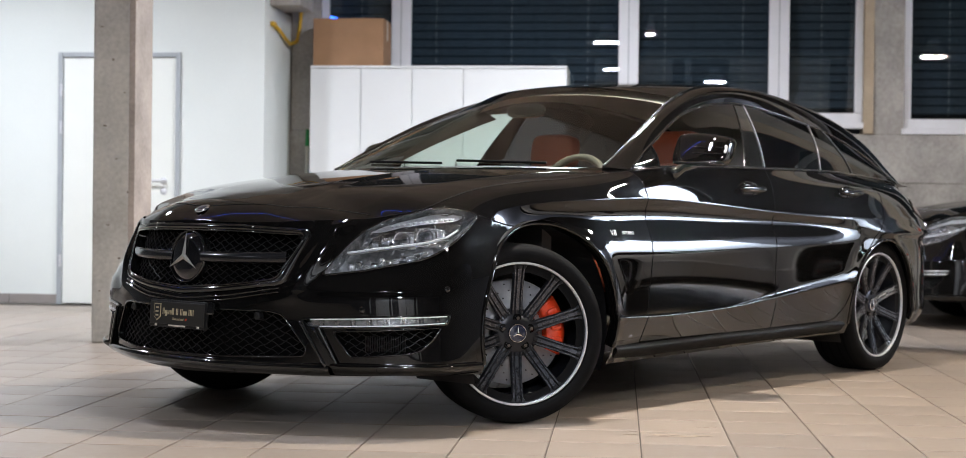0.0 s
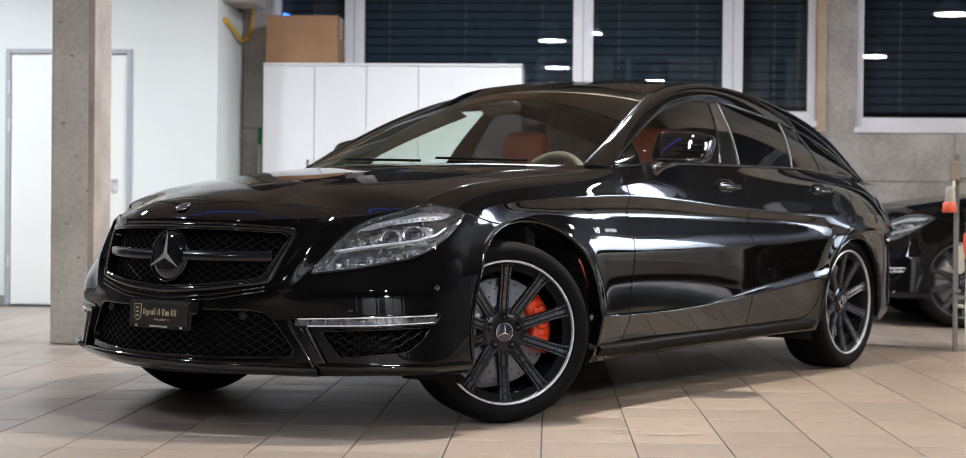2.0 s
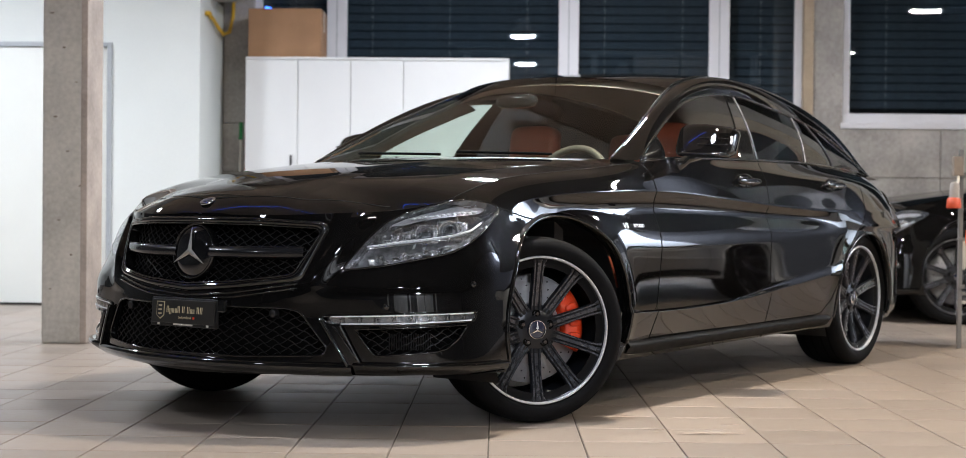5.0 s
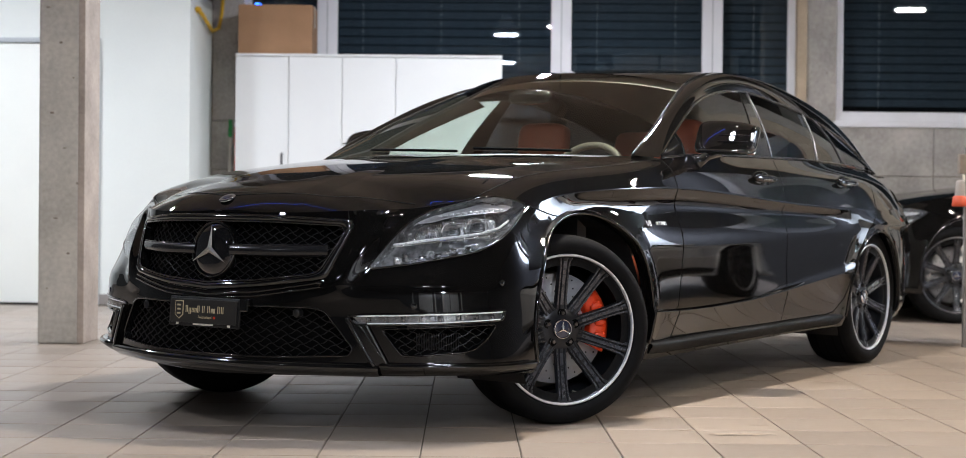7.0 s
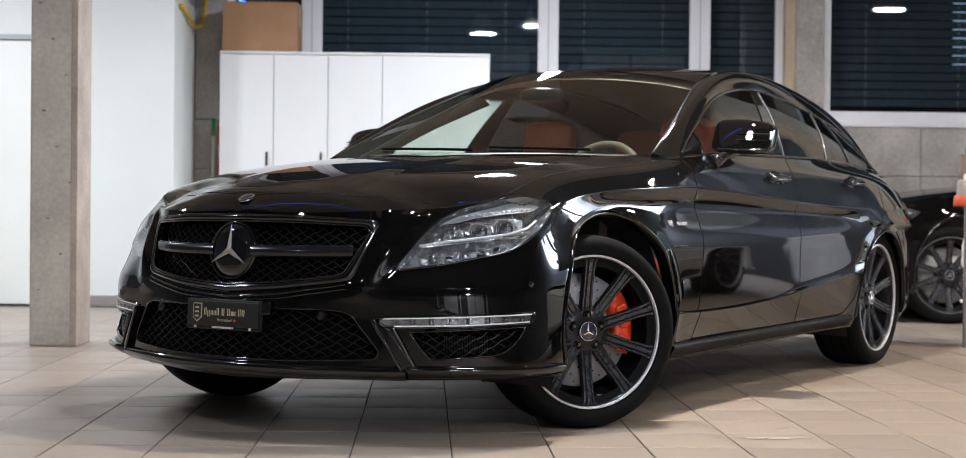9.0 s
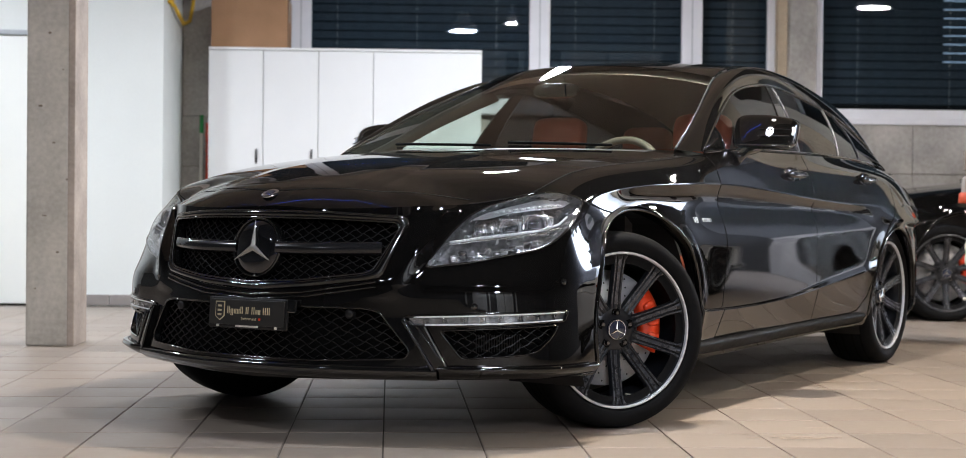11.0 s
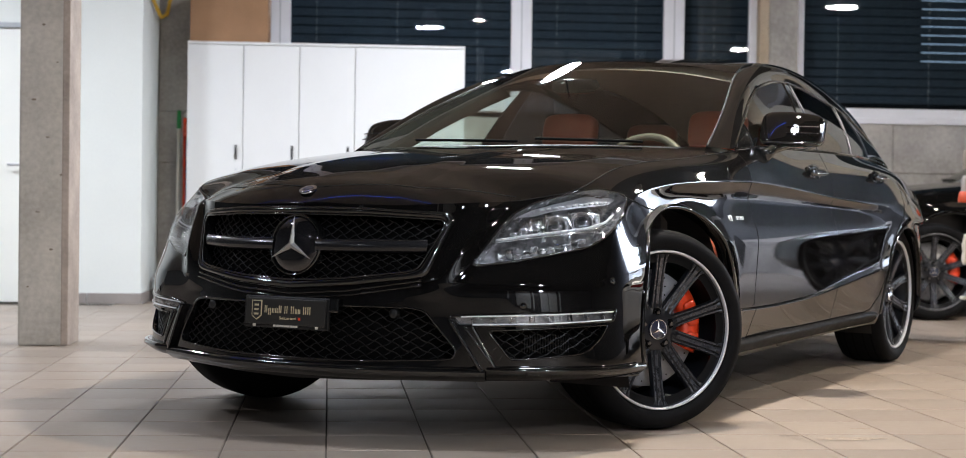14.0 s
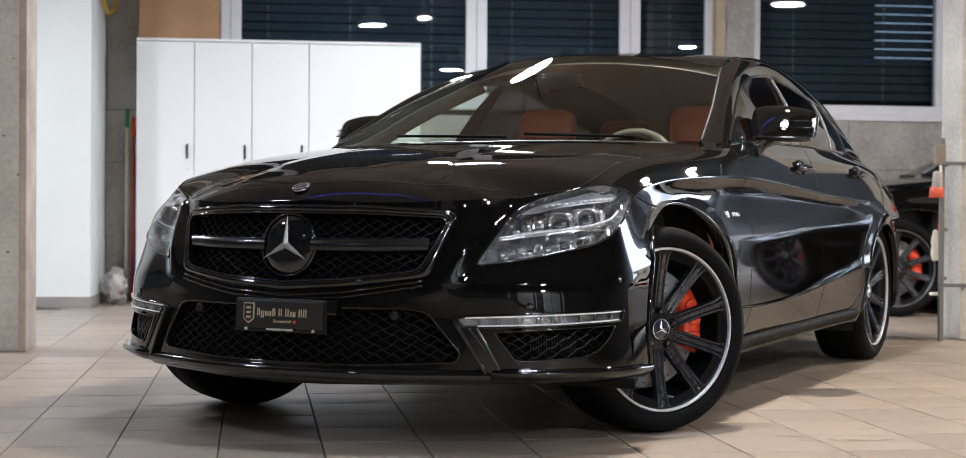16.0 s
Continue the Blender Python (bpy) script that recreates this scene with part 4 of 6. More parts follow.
# ---- wheels ----
def wheel(parent, m, lip="machined"):
    w = part("wheel", lathe([(.225, -.215), (.262, -.222), (.300, -.225), (.322, -.212), (.331, -.185), (.333, -.15), (.333, -.04), (.331, -.012), (.322, .012), (.300, .024), (.274, .021), (.2675, .012), (.262, .0), (.225, -.005)], 72), M["rubber"], parent, "black low-profile tyre", True, m)
    # tread grooves run round the tyre, blocks across its shoulder
    bms = [lathe([(.3338, h - .004), (.3338, h + .004)], 72) for h in (-.165, -.125, -.075, -.035)]
    part("tread_groove", join(*bms), M["joint"], w)
    part("rim_barrel", lathe([(.262, .008), (.255, .004), (.247, -.012), (.243, -.06), (.236, -.12), (.240, -.2), (.25, -.215)], 72), M["rim"], w, smooth=True)
    part("rim_lip", lathe([(.2555, .006), (.2565, .0145), (.2585, .0165), (.2632, .0165), (.2650, .012)], 96), M[lip], w, "bright machined rim edge", True)
    part("hub", lathe([(.0, -.028), (.036, -.028), (.05, -.030), (.082, -.034), (.092, -.048), (.092, -.075), (.0, -.075)], 40), M["rim"], w, smooth=True)
    # ten double-grooved spokes
    rows = []
    for r, half, h in ((.070, .0215, -.030), (.11, .0205, -.026), (.16, .0195, -.018), (.21, .0205, -.008), (.238, .0235, -.002), (.251, .028, .004)):
        prof = [(-1, -.022), (-1, -.003), (-.86, 0), (-.60, 0), (-.52, -.006), (-.40, -.006), (-.32, 0), (.32, 0), (.40, -.006), (.52, -.006), (.60, 0), (.86, 0), (1, -.003), (1, -.022)]
        rows.append([(h + d, f * half, r) for f, d in prof])
    base = grid_mesh("spoke", np.array(rows))
    FACES = ((-.84, -.63), (-.29, .29), (.63, .84))
    FP, FM = [], []
    for f0, f1 in FACES:
        FP.append(np.array([[(h + .0006, f * half, r) for f in np.linspace(f0, f1, 4)] for r, half, h in ((.085, .0215, -.0285), (.11, .0205, -.026), (.16, .0195, -.018), (.21, .0205, -.008), (.238, .0235, -.002))]))
        FM.append(np.ones((4, 3), bool))
    gap = np.zeros((4, 1), bool)
    face = grid_mesh("spoke_face", np.concatenate(FP, 1), np.concatenate([FM[0], gap, FM[1], gap, FM[2]], 1))
    for me in (base, face):
        me.shade_smooth()
    base.materials.append(M["rim"])
    face.materials.append(M["spoke_face"])
    for i in range(10):
        sp = mesh_object("spoke", base, None, w, m=Matrix.Rotation(2 * math.pi * i / 10, 4, "X"))
    bm = bmesh.new()
    for i in range(10):
        t = face.copy()
        t.transform(Matrix.Rotation(2 * math.pi * i / 10, 4, "X"))
        bm.from_mesh(t)
        bpy.data.meshes.remove(t)
    part("spoke_face", bm, M["spoke_face"], w, "satin grey spoke faces", True)
    bolt = lathe([(0, -.022), (.006, -.022), (.0085, -.025), (.0085, -.034), (.012, -.035)], 12)
    bme = bpy.data.meshes.new("wheel_bolt")
    bolt.to_mesh(bme)
    bolt.free()
    bme.materials.append(M["dark_chrome"])
    disc = lathe([(0, -.0332), (.0165, -.0332)], 16)
    dme = bpy.data.meshes.new("bolt_hole")
    disc.to_mesh(dme)
    disc.free()
    dme.materials.append(M["joint"])
    for i in range(5):
        f = 2 * math.pi * i / 5 + .3
        t = Matrix.Translation((0.004, .056 * math.cos(f), .056 * math.sin(f)))
        mesh_object("wheel_bolt", bme, None, w, m=t)
        mesh_object("bolt_hole", dme, None, w, m=Matrix.Translation((0.003, .056 * math.cos(f), .056 * math.sin(f))))
    part("hub_cap", lathe([(0, -.0175), (.030, -.018), (.0335, -.020), (.035, -.030)], 36), M["cap"], w, "dark hub cap with a silver ring", True)
    part("cap_ring", lathe([(.0305, -.0178), (.0315, -.0150), (.0338, -.0155), (.0350, -.020)], 36), M["chrome"], w, smooth=True)
    part("cap_mark", three_arms(.029, .0032, .002), M["chrome"], w, m=pose(-.0172, 0, 0, 90, 0, 90))
    part("valve", lathe([(0, -.03), (.004, -.03), (.004, -.055)], 10), M["offwhite"], w, m=pose(0, .06, -.225))
    return w


def three_arms(r, half, depth):
    """A plain mark of three tapered arms on the face of the x-y plane."""
    bm = bmesh.new()
    top = bm.verts.new((0, 0, depth * 2.2))
    for i in range(3):
        f = math.pi / 2 + i * 2 * math.pi / 3
        tip = bm.verts.new((r * math.cos(f), r * math.sin(f), depth * .5))
        l = bm.verts.new((half * 1.9 * math.cos(f + math.pi / 3), half * 1.9 * math.sin(f + math.pi / 3), depth * .6))
        k = bm.verts.new((half * 1.9 * math.cos(f - math.pi / 3), half * 1.9 * math.sin(f - math.pi / 3), depth * .6))
        bm.faces.new((top, tip, l))
        bm.faces.new((top, k, tip))
    bmesh.ops.remove_doubles(bm, verts=bm.verts[:], dist=1e-5)
    bmesh.ops.recalc_face_normals(bm, faces=bm.faces[:])
    for f in bm.faces:
        if f.normal.z < 0:
            f.normal_flip()
    return bm


def brake(parent, m, front=True):
    d = part("brake_disc", lathe([(.08, -.085), (.085, -.075), (.11, -.083), (.112, -.088), (.196, -.088), (.198, -.12), (.11, -.12)], 64), M["steel"], parent, "slotted steel brake disc", True, m)
    hole = []
    for i in range(66):
        f, r = 2 * math.pi * i / 66, (.130, .155, .180)[i % 3]
        hole.append(lathe([(0, -.0872), (.0032, -.0872)], 8))
        hole[-1].transform(Matrix.Translation((0, r * math.cos(f), r * math.sin(f))))
    tagged(part("disc_hole", join(*hole), M["joint"], d), kind="stuff")
    n = 18
    bm = bmesh.new()
    rows = []
    for i in range(n + 1):
        f = math.radians(-34 + 68 * i / n)
        bulge = 1 - .25 * abs(2 * i / n - 1) ** 4
        row = []
        for r, h in ((.118, -.125), (.122, -.066), (.132, -.056), (.165 * bulge + .165 * .0, -.052), (.19, -.058), (.203, -.070), (.206, -.125)):
            row.append((h, r * math.cos(f), r * math.sin(f)))
        rows.append(row)
    me = grid_mesh("caliper", np.array(rows))
    bm.from_mesh(me)
    bm.faces.new([v for v in bm.verts if v.index in range(0, 7)])
    bm.faces.new([v for v in bm.verts if v.index in range(7 * n, 7 * n + 7)])
    bmesh.ops.recalc_face_normals(bm, faces=bm.faces[:])
    c = part("brake_caliper", bm, M["caliper"], parent, "orange-red painted brake caliper", True, m)
    for k in (-.33, 0, .33):
        part("piston_cover", blob(.010, .024, .017, .7, .7, 14, 8), M["caliper"], c, m=pose(-.052, .165 * math.cos(k), .165 * math.sin(k), math.degrees(k)), smooth=True)
    return d


# ---- body ----
M["spoke_face"] = material("satin_grey_face", (0.10, 0.106, 0.125), 0.28, metal=0.9, rough_var=0.08, scale=60, spots=0.08)
M["sill"] = material("sill_black", (0.004, 0.004, 0.0043), 0.5, spec=0.10, rough_var=0.08, scale=20)
M["cap"] = material("dark_blue_cap", (0.02, 0.025, 0.05), 0.25, coat=1.0)


def lamp_unit(body, s):
    poly = HEAD if s > 0 else mirror_poly(HEAD)
    h = mesh_object("headlight", well("headlight", poly, -.002, -.075, shrink=.93), M["lamp_dark"], body, label="clear-lens headlight with chrome projectors")
    h.data.shade_smooth()
    mesh_object("lens", patch("lens", poly, .0015, .014), M["lens"], h, True)
    mesh_object("housing", patch("housing", (np.asarray(poly) - np.mean(poly, 0)) * .96 + np.mean(poly, 0), -.07, .02), M["lamp_dark"], h, True)
    part("lens_edge", bead(poly, .0035, .0005), M["gloss"], h, smooth=True)
    S = np.array([s, 1])

    def bar(name, line, rad, out, mat, lab=""):
        part(name, bead(np.array(line) * S, rad, out, False), mat, h, lab, True)
    bar("led_line", [(.665, .637), (.76, .652), (.86, .662), (1.0, .677), (1.10, .695), (1.165, .720)], .0042, -.018, M["led"], "bright light strip across the lamp")
    bar("chrome_line", [(.66, .629), (.76, .642), (.86, .652), (1.0, .665), (1.10, .683)], .0028, -.014, M["chrome"])
    bar("chrome_line", [(.80, .734), (.90, .747), (1.0, .758), (1.10, .766), (1.16, .764)], .0026, -.026, M["chrome"])
    for i in range(15):
        a = .685 + .027 * i
        z = float(np.interp(a, [.665, .76, .86, 1.0, 1.10], [.637, .652, .662, .677, .695]))
        part("led_cell", bead(np.array([(a - .006, z - .0005), (a + .006, z + .001)]) * S, .0032, -.015, False), M["led"], h, smooth=True)
    for i in range(12):
        a = .85 + .027 * i
        z = float(np.interp(a, [.80, .90, 1.0, 1.10, 1.16], [.723, .737, .747, .754, .757]))
        part("led_cell", bead(np.array([(a - .010, z - .0012), (a + .010, z + .0010)]) * S, .0040, -.012, False), M["led"], h, smooth=True)

    # pale band inside the lens, stands in for the bright haze along its top
    haze_band = rounded([(.735, .708), (.81, .734), (.916, .756), (1.04, .777), (1.15, .785), (1.235, .773), (1.18, .757), (1.10, .752), (1.0, .744), (.90, .733), (.81, .715)], .008, 3)
    mesh_object("lamp_shelf", patch("lamp_shelf", haze_band if s > 0 else mirror_poly(haze_band), -.022, .012), M["lamp_haze"], h, True)
    for i in range(9):
        a = .765 + .0095 * i
        bar("reflector_rib", [(a, .672 + .12 * (a - .765)), (a + .004, .704 + .22 * (a - .765))], .0030, -.040, M["chrome"])

    def bowl(a, z, r, deep, mat, out):
        c, n = flank_at(s * a, z, out), flank_at(s * a, z, out) - flank_at(s * a, z, out - .02)
        n = Vector((s * .35, -.93, 0.05))
        q = Vector(n).to_track_quat("Z", "Y").to_matrix().to_4x4()
        return Matrix.Translation(c) @ q
    for a, z, r in ((1.0, .714, .030), (.895, .702, .029)):
        m = bowl(a, z, r, .03, None, -.045)
        pr = part("projector", lathe([(r * 1.18, .022), (r * 1.12, .026), (r * 1.02, .016), (r * .98, -.02)], 28, "z"), M["lamp_white"], h, "round chrome projector lamp", True, m)
        part("projector_lens", blob(r * .93, r * .93, r * .45, 1, 1, 20, 12), M["bulb_glass"], pr, smooth=True)
        part("bezel", box(r * 2.7, r * 2.3, .012, (0, 0, -.012), .008), M["lamp_white"], pr, smooth=True)
    for i, (a, z, w, hh) in enumerate(((.815, .694, .030, .040), (.770, .684, .026, .034), (1.085, .722, .024, .046), (.73, .672, .02, .024))):
        m = bowl(a, z, .02, .02, None, -.05)
        part("reflector", blob(w * .62, hh * .52, .018, .5, .5, 16, 10), M["lamp_white"], h, m=m, smooth=True)
    for i in range(11):
        a = .68 + .030 * i
        m = bowl(a, .602 + .036 * (i / 10) + .008 * math.sin(i * 2.1), .02, .02, None, -.05)
        part("facet", blob(.013, .012 + .004 * math.sin(i * 1.7), .010, .4, .4, 12, 8), M["chrome"] if i % 2 else M["lamp_white"], h, m=m @ pose(0, 0, 0, 20 * math.sin(i * 1.3), 25 * math.cos(i * 2.3), 0), smooth=True)
    for i, (a, z, ln) in enumerate(((.945, .705, .040), (.852, .697, .036), (.79, .687, .030), (1.05, .722, .040), (.745, .676, .024))):
        bar("chrome_fin", [(a - .006, z - ln * .7), (a, z), (a + .012, z + ln * .8)], .0035, -.03, M["chrome"])
    for i in range(8):
        p = flank_at(s * (1.04 + .018 * i), .772 + .004 * math.sin(i), -.006)
        part("amber_cell", blob(.006, .004, .003, .6, .6, 8, 6), M["dark_chrome"], h, m=Matrix.Translation(p), smooth=True)
    return h


def bumper_side(body, s):
    S = np.array([s, 1])
    mir = (lambda p: np.asarray(p)) if s > 0 else mirror_poly
    d = mesh_object("daytime_lamp", well("daytime_lamp", mir(DRL), .0, -.03), M["gloss"], body, label="slim white daytime lamp with clear cells")
    mesh_object("lamp_back", patch("lamp_back", mir(DRL), -.022, .012), M["lamp_white"], d, True)
    mesh_object("lamp_cover", patch("lamp_cover", mir(rounded([(.56, .401), (.80, .409), (1.054, .416), (1.046, .390), (.83, .380), (.60, .374)], .006, 3)), .002, .012), M["lens"], d, True)
    part("lamp_frame", bead(mir(DRL), .0045, .001), M["gloss"], d, smooth=True)
    part("led_bar", bead(np.array([(.565, .400), (.80, .408), (1.05, .4155)]) * S, .0032, .0025, False), M["led"], d, smooth=True)
    part("led_bar", bead(np.array([(.60, .376), (.83, .382), (1.042, .391)]) * S, .0028, .0025, False), M["led"], d, smooth=True)
    for i in range(8):
        a = .60 + .06 * i
        zt, zb = .4015 + (a - .6) * .031, .374 + (a - .6) * .034
        part("lamp_divider", bead(np.array([(a, zb), (a - .004, zt)]) * S, .0036, -.004, False), M["chrome"], d, smooth=True)
        c = rounded([(a + .008, zt - .003), (a + .050, zt - .002), (a + .052, zb + .004), (a + .010, zb + .003)], .003, 3)
        mesh_object("lamp_cell", patch("lamp_cell", mir(c), -.012, .008), M["lamp_dark"], d, True)
    v = mesh_object("side_grille", well("side_grille", mir(VENT), .0, -.05), M["gloss"], body, label="black mesh side intake")
    mesh_object("intake_back", patch("intake_back", mir(VENT), -.048, .02), M["joint"], v)
    part("mesh", lattice(mir(VENT), .048, .027, .0019, -.020), M["mesh_black"], v)
    part("intake_edge", bead(mir(VENT), .0032, .0), M["gloss"], v, smooth=True)
    rr = [tube(flank_at(np.full(6, s * a), np.linspace(.292, .345, 6), -.034), .0022, 4) for a in np.arange(.76, .91, .0085)]
    part("cooler_fin", join(*rr), M["trim"], v)
    f = mesh_object("bumper_fin", patch("bumper_fin", mir(FIN), .012, .01), M["gloss"], body, True)
    p = dense(mir(FIN), .01)
    mesh_object("fin_edge", strip("fin_edge", [flank_at(p[:, 0], p[:, 1], .012), flank_at(p[:, 0], p[:, 1], -.01)]), M["gloss"], f)
    part("fin_bead", bead(np.array([(.532, .392), (.627, .240)]) * S, .0065, .0125, False), M["gloss"], f, smooth=True)
    part("fin_bead", bead(np.array([(.575, .368), (.585, .36), (.658, .262)]) * S, .0045, .0125, False), M["gloss"], f, smooth=True)
    part("bumper_fold", bead(np.array([(.600, .371), (.668, .250)]) * S, .0035, .0135, False), M["chrome_line"], f, smooth=True)
    # corner lip under the bumper
    a = np.linspace(.60, way(-.29), 40)
    rows = []
    for z, o in ((.243, .0), (.252, .012), (.250, .026), (.238, .030), (.216, .022), (.206, -.01)):
        k = np.clip((a - .60) / .10, 0, 1)
        rows.append(flank_at(s * a, np.full(40, z), 0) + np.stack(plan(np.abs(a))[2:] + (np.zeros(40),), 1) * np.array([s, 1, 1]) * (o * k)[:, None])
    mesh_object("corner_lip", strip("corner_lip", rows, False), M["paint"], body, True)


def car(name="estate_car", label="", paint="paint", steer=-32.0, lip="machined"):
    body = thing(name, label or "glossy black low estate car with black alloy wheels", "car")
    PM = M[paint]
    # side sheet, cut at the openings
    n = 860
    a = np.linspace(-A_END, A_END, n)
    nr = int(NL) * 13 + 1
    P0 = flank(a, np.linspace(0, NL, nr))
    A, Z = np.repeat(a[:, None], nr, 1), P0[..., 2]
    polys = [GRILLE_OUT, INTAKE] + [q for p in (HEAD, DRL, VENT, ARCH_F, ARCH_R) for q in (p, mirror_poly(p))]
    A2, Z2, keep = cut(A, Z, polys)
    moved = (A2 != A) | (Z2 != Z)
    P = P0.copy()
    P[moved] = flank_at(A2[moved], Z2[moved])
    ca, cz, cy = (A2[:-1, :-1] + A2[1:, 1:]) / 2, (Z2[:-1, :-1] + Z2[1:, 1:]) / 2, (P[:-1, :-1, 1] + P[1:, 1:, 1]) / 2
    b = np.abs(ca)

    def before(line):
        l = np.array(line)[::-1]
        return b < np.interp(cz, l[:, 1], l[:, 0])
    d1, d2, d3 = before(DOOR_A), before(DOOR_B), before(DOOR_C)
    sill = (cz < .262 + .012 * np.clip((cy - .7) / 1.6, 0, 1)) & (cy > .5)
    fender = d1 & (b > 1.10) & ((cz > .74 - (b - 1.3) * .12) & (b > 1.2) | (cy > .135))
    front = d1 & ~fender & ~((cy > .45) & (cz < .27))
    zones = [("front_bumper", front, 0)]
    for s in (1, -1):
        side = ca * s > 0
        zones += [("front_fender", fender & side & ~sill, s), ("sill", sill & side & (cy < 2.6), s), ("front_door", ~d1 & d2 & side & ~sill, s),
                  ("rear_door", ~d1 & ~d2 & d3 & side & ~sill, s), ("rear_quarter", ~d1 & ~d2 & ~d3 & side & ((cz > .52) | (cy < 3.2)) & ~(sill & (cy < 2.6)), s)]
    zones.append(("rear_bumper", ~d1 & ~d2 & ~d3 & (cz <= .52) & (cy >= 3.2), 0))
    panels = {}
    for nm, z, s in zones:
        panels[nm, s] = mesh_object(nm, grid_mesh(nm, P, z & keep), PM, body, True)
    for s in (1, -1):
        S = np.array([s, 1])
        for l in (DOOR_A, DOOR_B, DOOR_C):
            seam(np.array(l) * S, body)
        seam(np.array([(1.285, .765), (way(-.06), .735), (way(.03), .722)]) * S, body)
        seam(np.array([(way(.738), .262), (way(1.4), .262), (way(2.28), .274)]) * S, body, .006)
        for poly in (ARCH_F, ARCH_R):
            n0 = int(np.argmax(poly[:, 1] < .235)) + int((poly[:, 1] < .235).sum())
            q = np.roll(poly, -n0, 0)
            q = q[q[:, 1] > .235] * S
            # lip turned in round the wheel opening
            o0, o1, o2 = flank_at(q[:, 0], q[:, 1], 0), flank_at(q[:, 0], q[:, 1], -.006), flank_at(q[:, 0], q[:, 1], -.05)
            cy0, cz0 = (.135, .338) if poly is ARCH_F else (2.84, .318)
            for o, g in ((o1, .004), (o2, .012)):
                r = np.stack([np.zeros(len(q)), o[:, 1] - cy0, o[:, 2] - cz0], 1)
                o += r / np.linalg.norm(r, axis=1)[:, None] * g * (-1 if g < .01 else 1)
            mesh_object("arch_lip", strip("arch_lip", [o0, o1, o2], False), PM, body, True)
            part("arch_rim", tube(flank_at(q[:, 0], q[:, 1], .0005), .0075 if poly is ARCH_F else .006, 8), PM, body, smooth=True)
            # dark liner behind it
            fs = np.linspace(math.radians(-25), math.radians(205), 40)
            R = (.402 if poly is ARCH_F else .36) + .012
            rows = [np.stack([np.full(40, s * x), cy0 + R * np.cos(fs), cz0 + R * np.sin(fs)], 1) for x in (.885, .60)]
            mesh_object("arch_liner", strip("arch_liner", rows, False), M["trim"], body)
            mesh_object("arch_liner", prism([(cy0 + R * math.cos(f), cz0 + R * math.sin(f)) for f in fs], .01, "x", s * .60), M["trim"], body)
    # hood
    ys = np.r_[np.linspace(EDGE_Y.min() + .0005, -.5, 60), np.linspace(-.494, .755, 190)]
    q = np.linspace(-1, 1, 161)
    X, Y = edge_x(ys)[:, None] * q[None], np.repeat(ys[:, None], len(q), 1)
    T = np.stack([X, Y, lid(X, Y)], 2)
    cx, cyy = np.abs(X[:-1, :-1] + X[1:, 1:]) / 2, (Y[:-1, :-1] + Y[1:, 1:]) / 2
    cowl = (cyy > screen_base(cx) - .055) & (cx < .70)
    under = cyy > screen_base(cx) + np.where(cx < .74, .05, .30)
    nose = cyy < -.748 + .205 * (cx / .52) ** 1.6
    mesh_object("hood", grid_mesh("hood", T, ~cowl & ~nose & ~under, True), PM, body, True)
    mesh_object("nose_panel", grid_mesh("nose_panel", T, nose, True), PM, body, True)
    mesh_object("cowl", grid_mesh("cowl", T, cowl & ~under, True), M["trim"], body, True)
    # windscreen, roof with its dark glass panel, tailgate
    k = np.linspace(0, 1, 60)
    ym = SCREEN_Y + (1.245 - SCREEN_Y) * k
    mid = np.stack([0 * k, ym, .957 + .475 * (ym - SCREEN_Y) - .05 * (ym - SCREEN_Y) * (ym - 1.245)], 1)
    mesh_object("windscreen", grid_mesh("windscreen", sheet(mid, rail_in(.655 + .785 * k)), None, True), M["glass"], body, True)
    k = np.linspace(0, 1, 150)
    ym = 1.252 + (3.72 - 1.252) * k
    mid = np.stack([0 * k, ym, roof_z(ym)], 1)
    R = sheet(mid, rail_in(1.446 + (3.72 - 1.446) * k), 81, 2.6)
    ry, rx = (R[:-1, :-1, 1] + R[1:, 1:, 1]) / 2, np.abs(R[:-1, :-1, 0] + R[1:, 1:, 0]) / 2
    panel = (rx < .43) & (k[:-1, None] > .055) & (k[:-1, None] < .62)
    mesh_object("roof", grid_mesh("roof", R, ~panel, True), PM, body, True)
    mesh_object("roof_glass", grid_mesh("roof_glass", R, panel, True), M["gloss"], body, True, "dark glass roof panel")
    H = R.copy()
    H[..., 2] -= .035
    H[..., 0] *= .97
    mesh_object("headliner", grid_mesh("headliner", H), M["cream"], body, True)
    f = np.linspace(0, 1, 14)[:, None, None]
    s1 = np.linspace(-1, 1, 81)
    tail = np.stack([s1 * .64, 4.02 - .25 * s1 ** 2, np.full(81, .95)], 1)
    mesh_object("tailgate", grid_mesh("tailgate", R[-1][None] * (1 - f) + tail[None] * f, None, True), M["tint"], body, True)
    # joint between the nose panel and the hood
    jx = np.linspace(-.60, .60, 81)
    jy = -.748 + .205 * (np.abs(jx) / .52) ** 1.6
    rows = []
    for e in (-.0022, .0022):
        zz = lid(jx, jy + e)
        rows.append(np.stack([jx, jy + e, zz + .001], 1))
    mesh_object("panel_joint", strip("panel_joint", rows, False), M["joint"], body)
    ye = np.linspace(-.52, .74, 90)
    for s in (1, -1):
        rows = []
        for e in (.0045, .0005):
            xx = edge_x(ye) - e
            zz = lid(xx, ye)
            rows.append(np.stack([s * xx, ye, zz + .0012], 1))
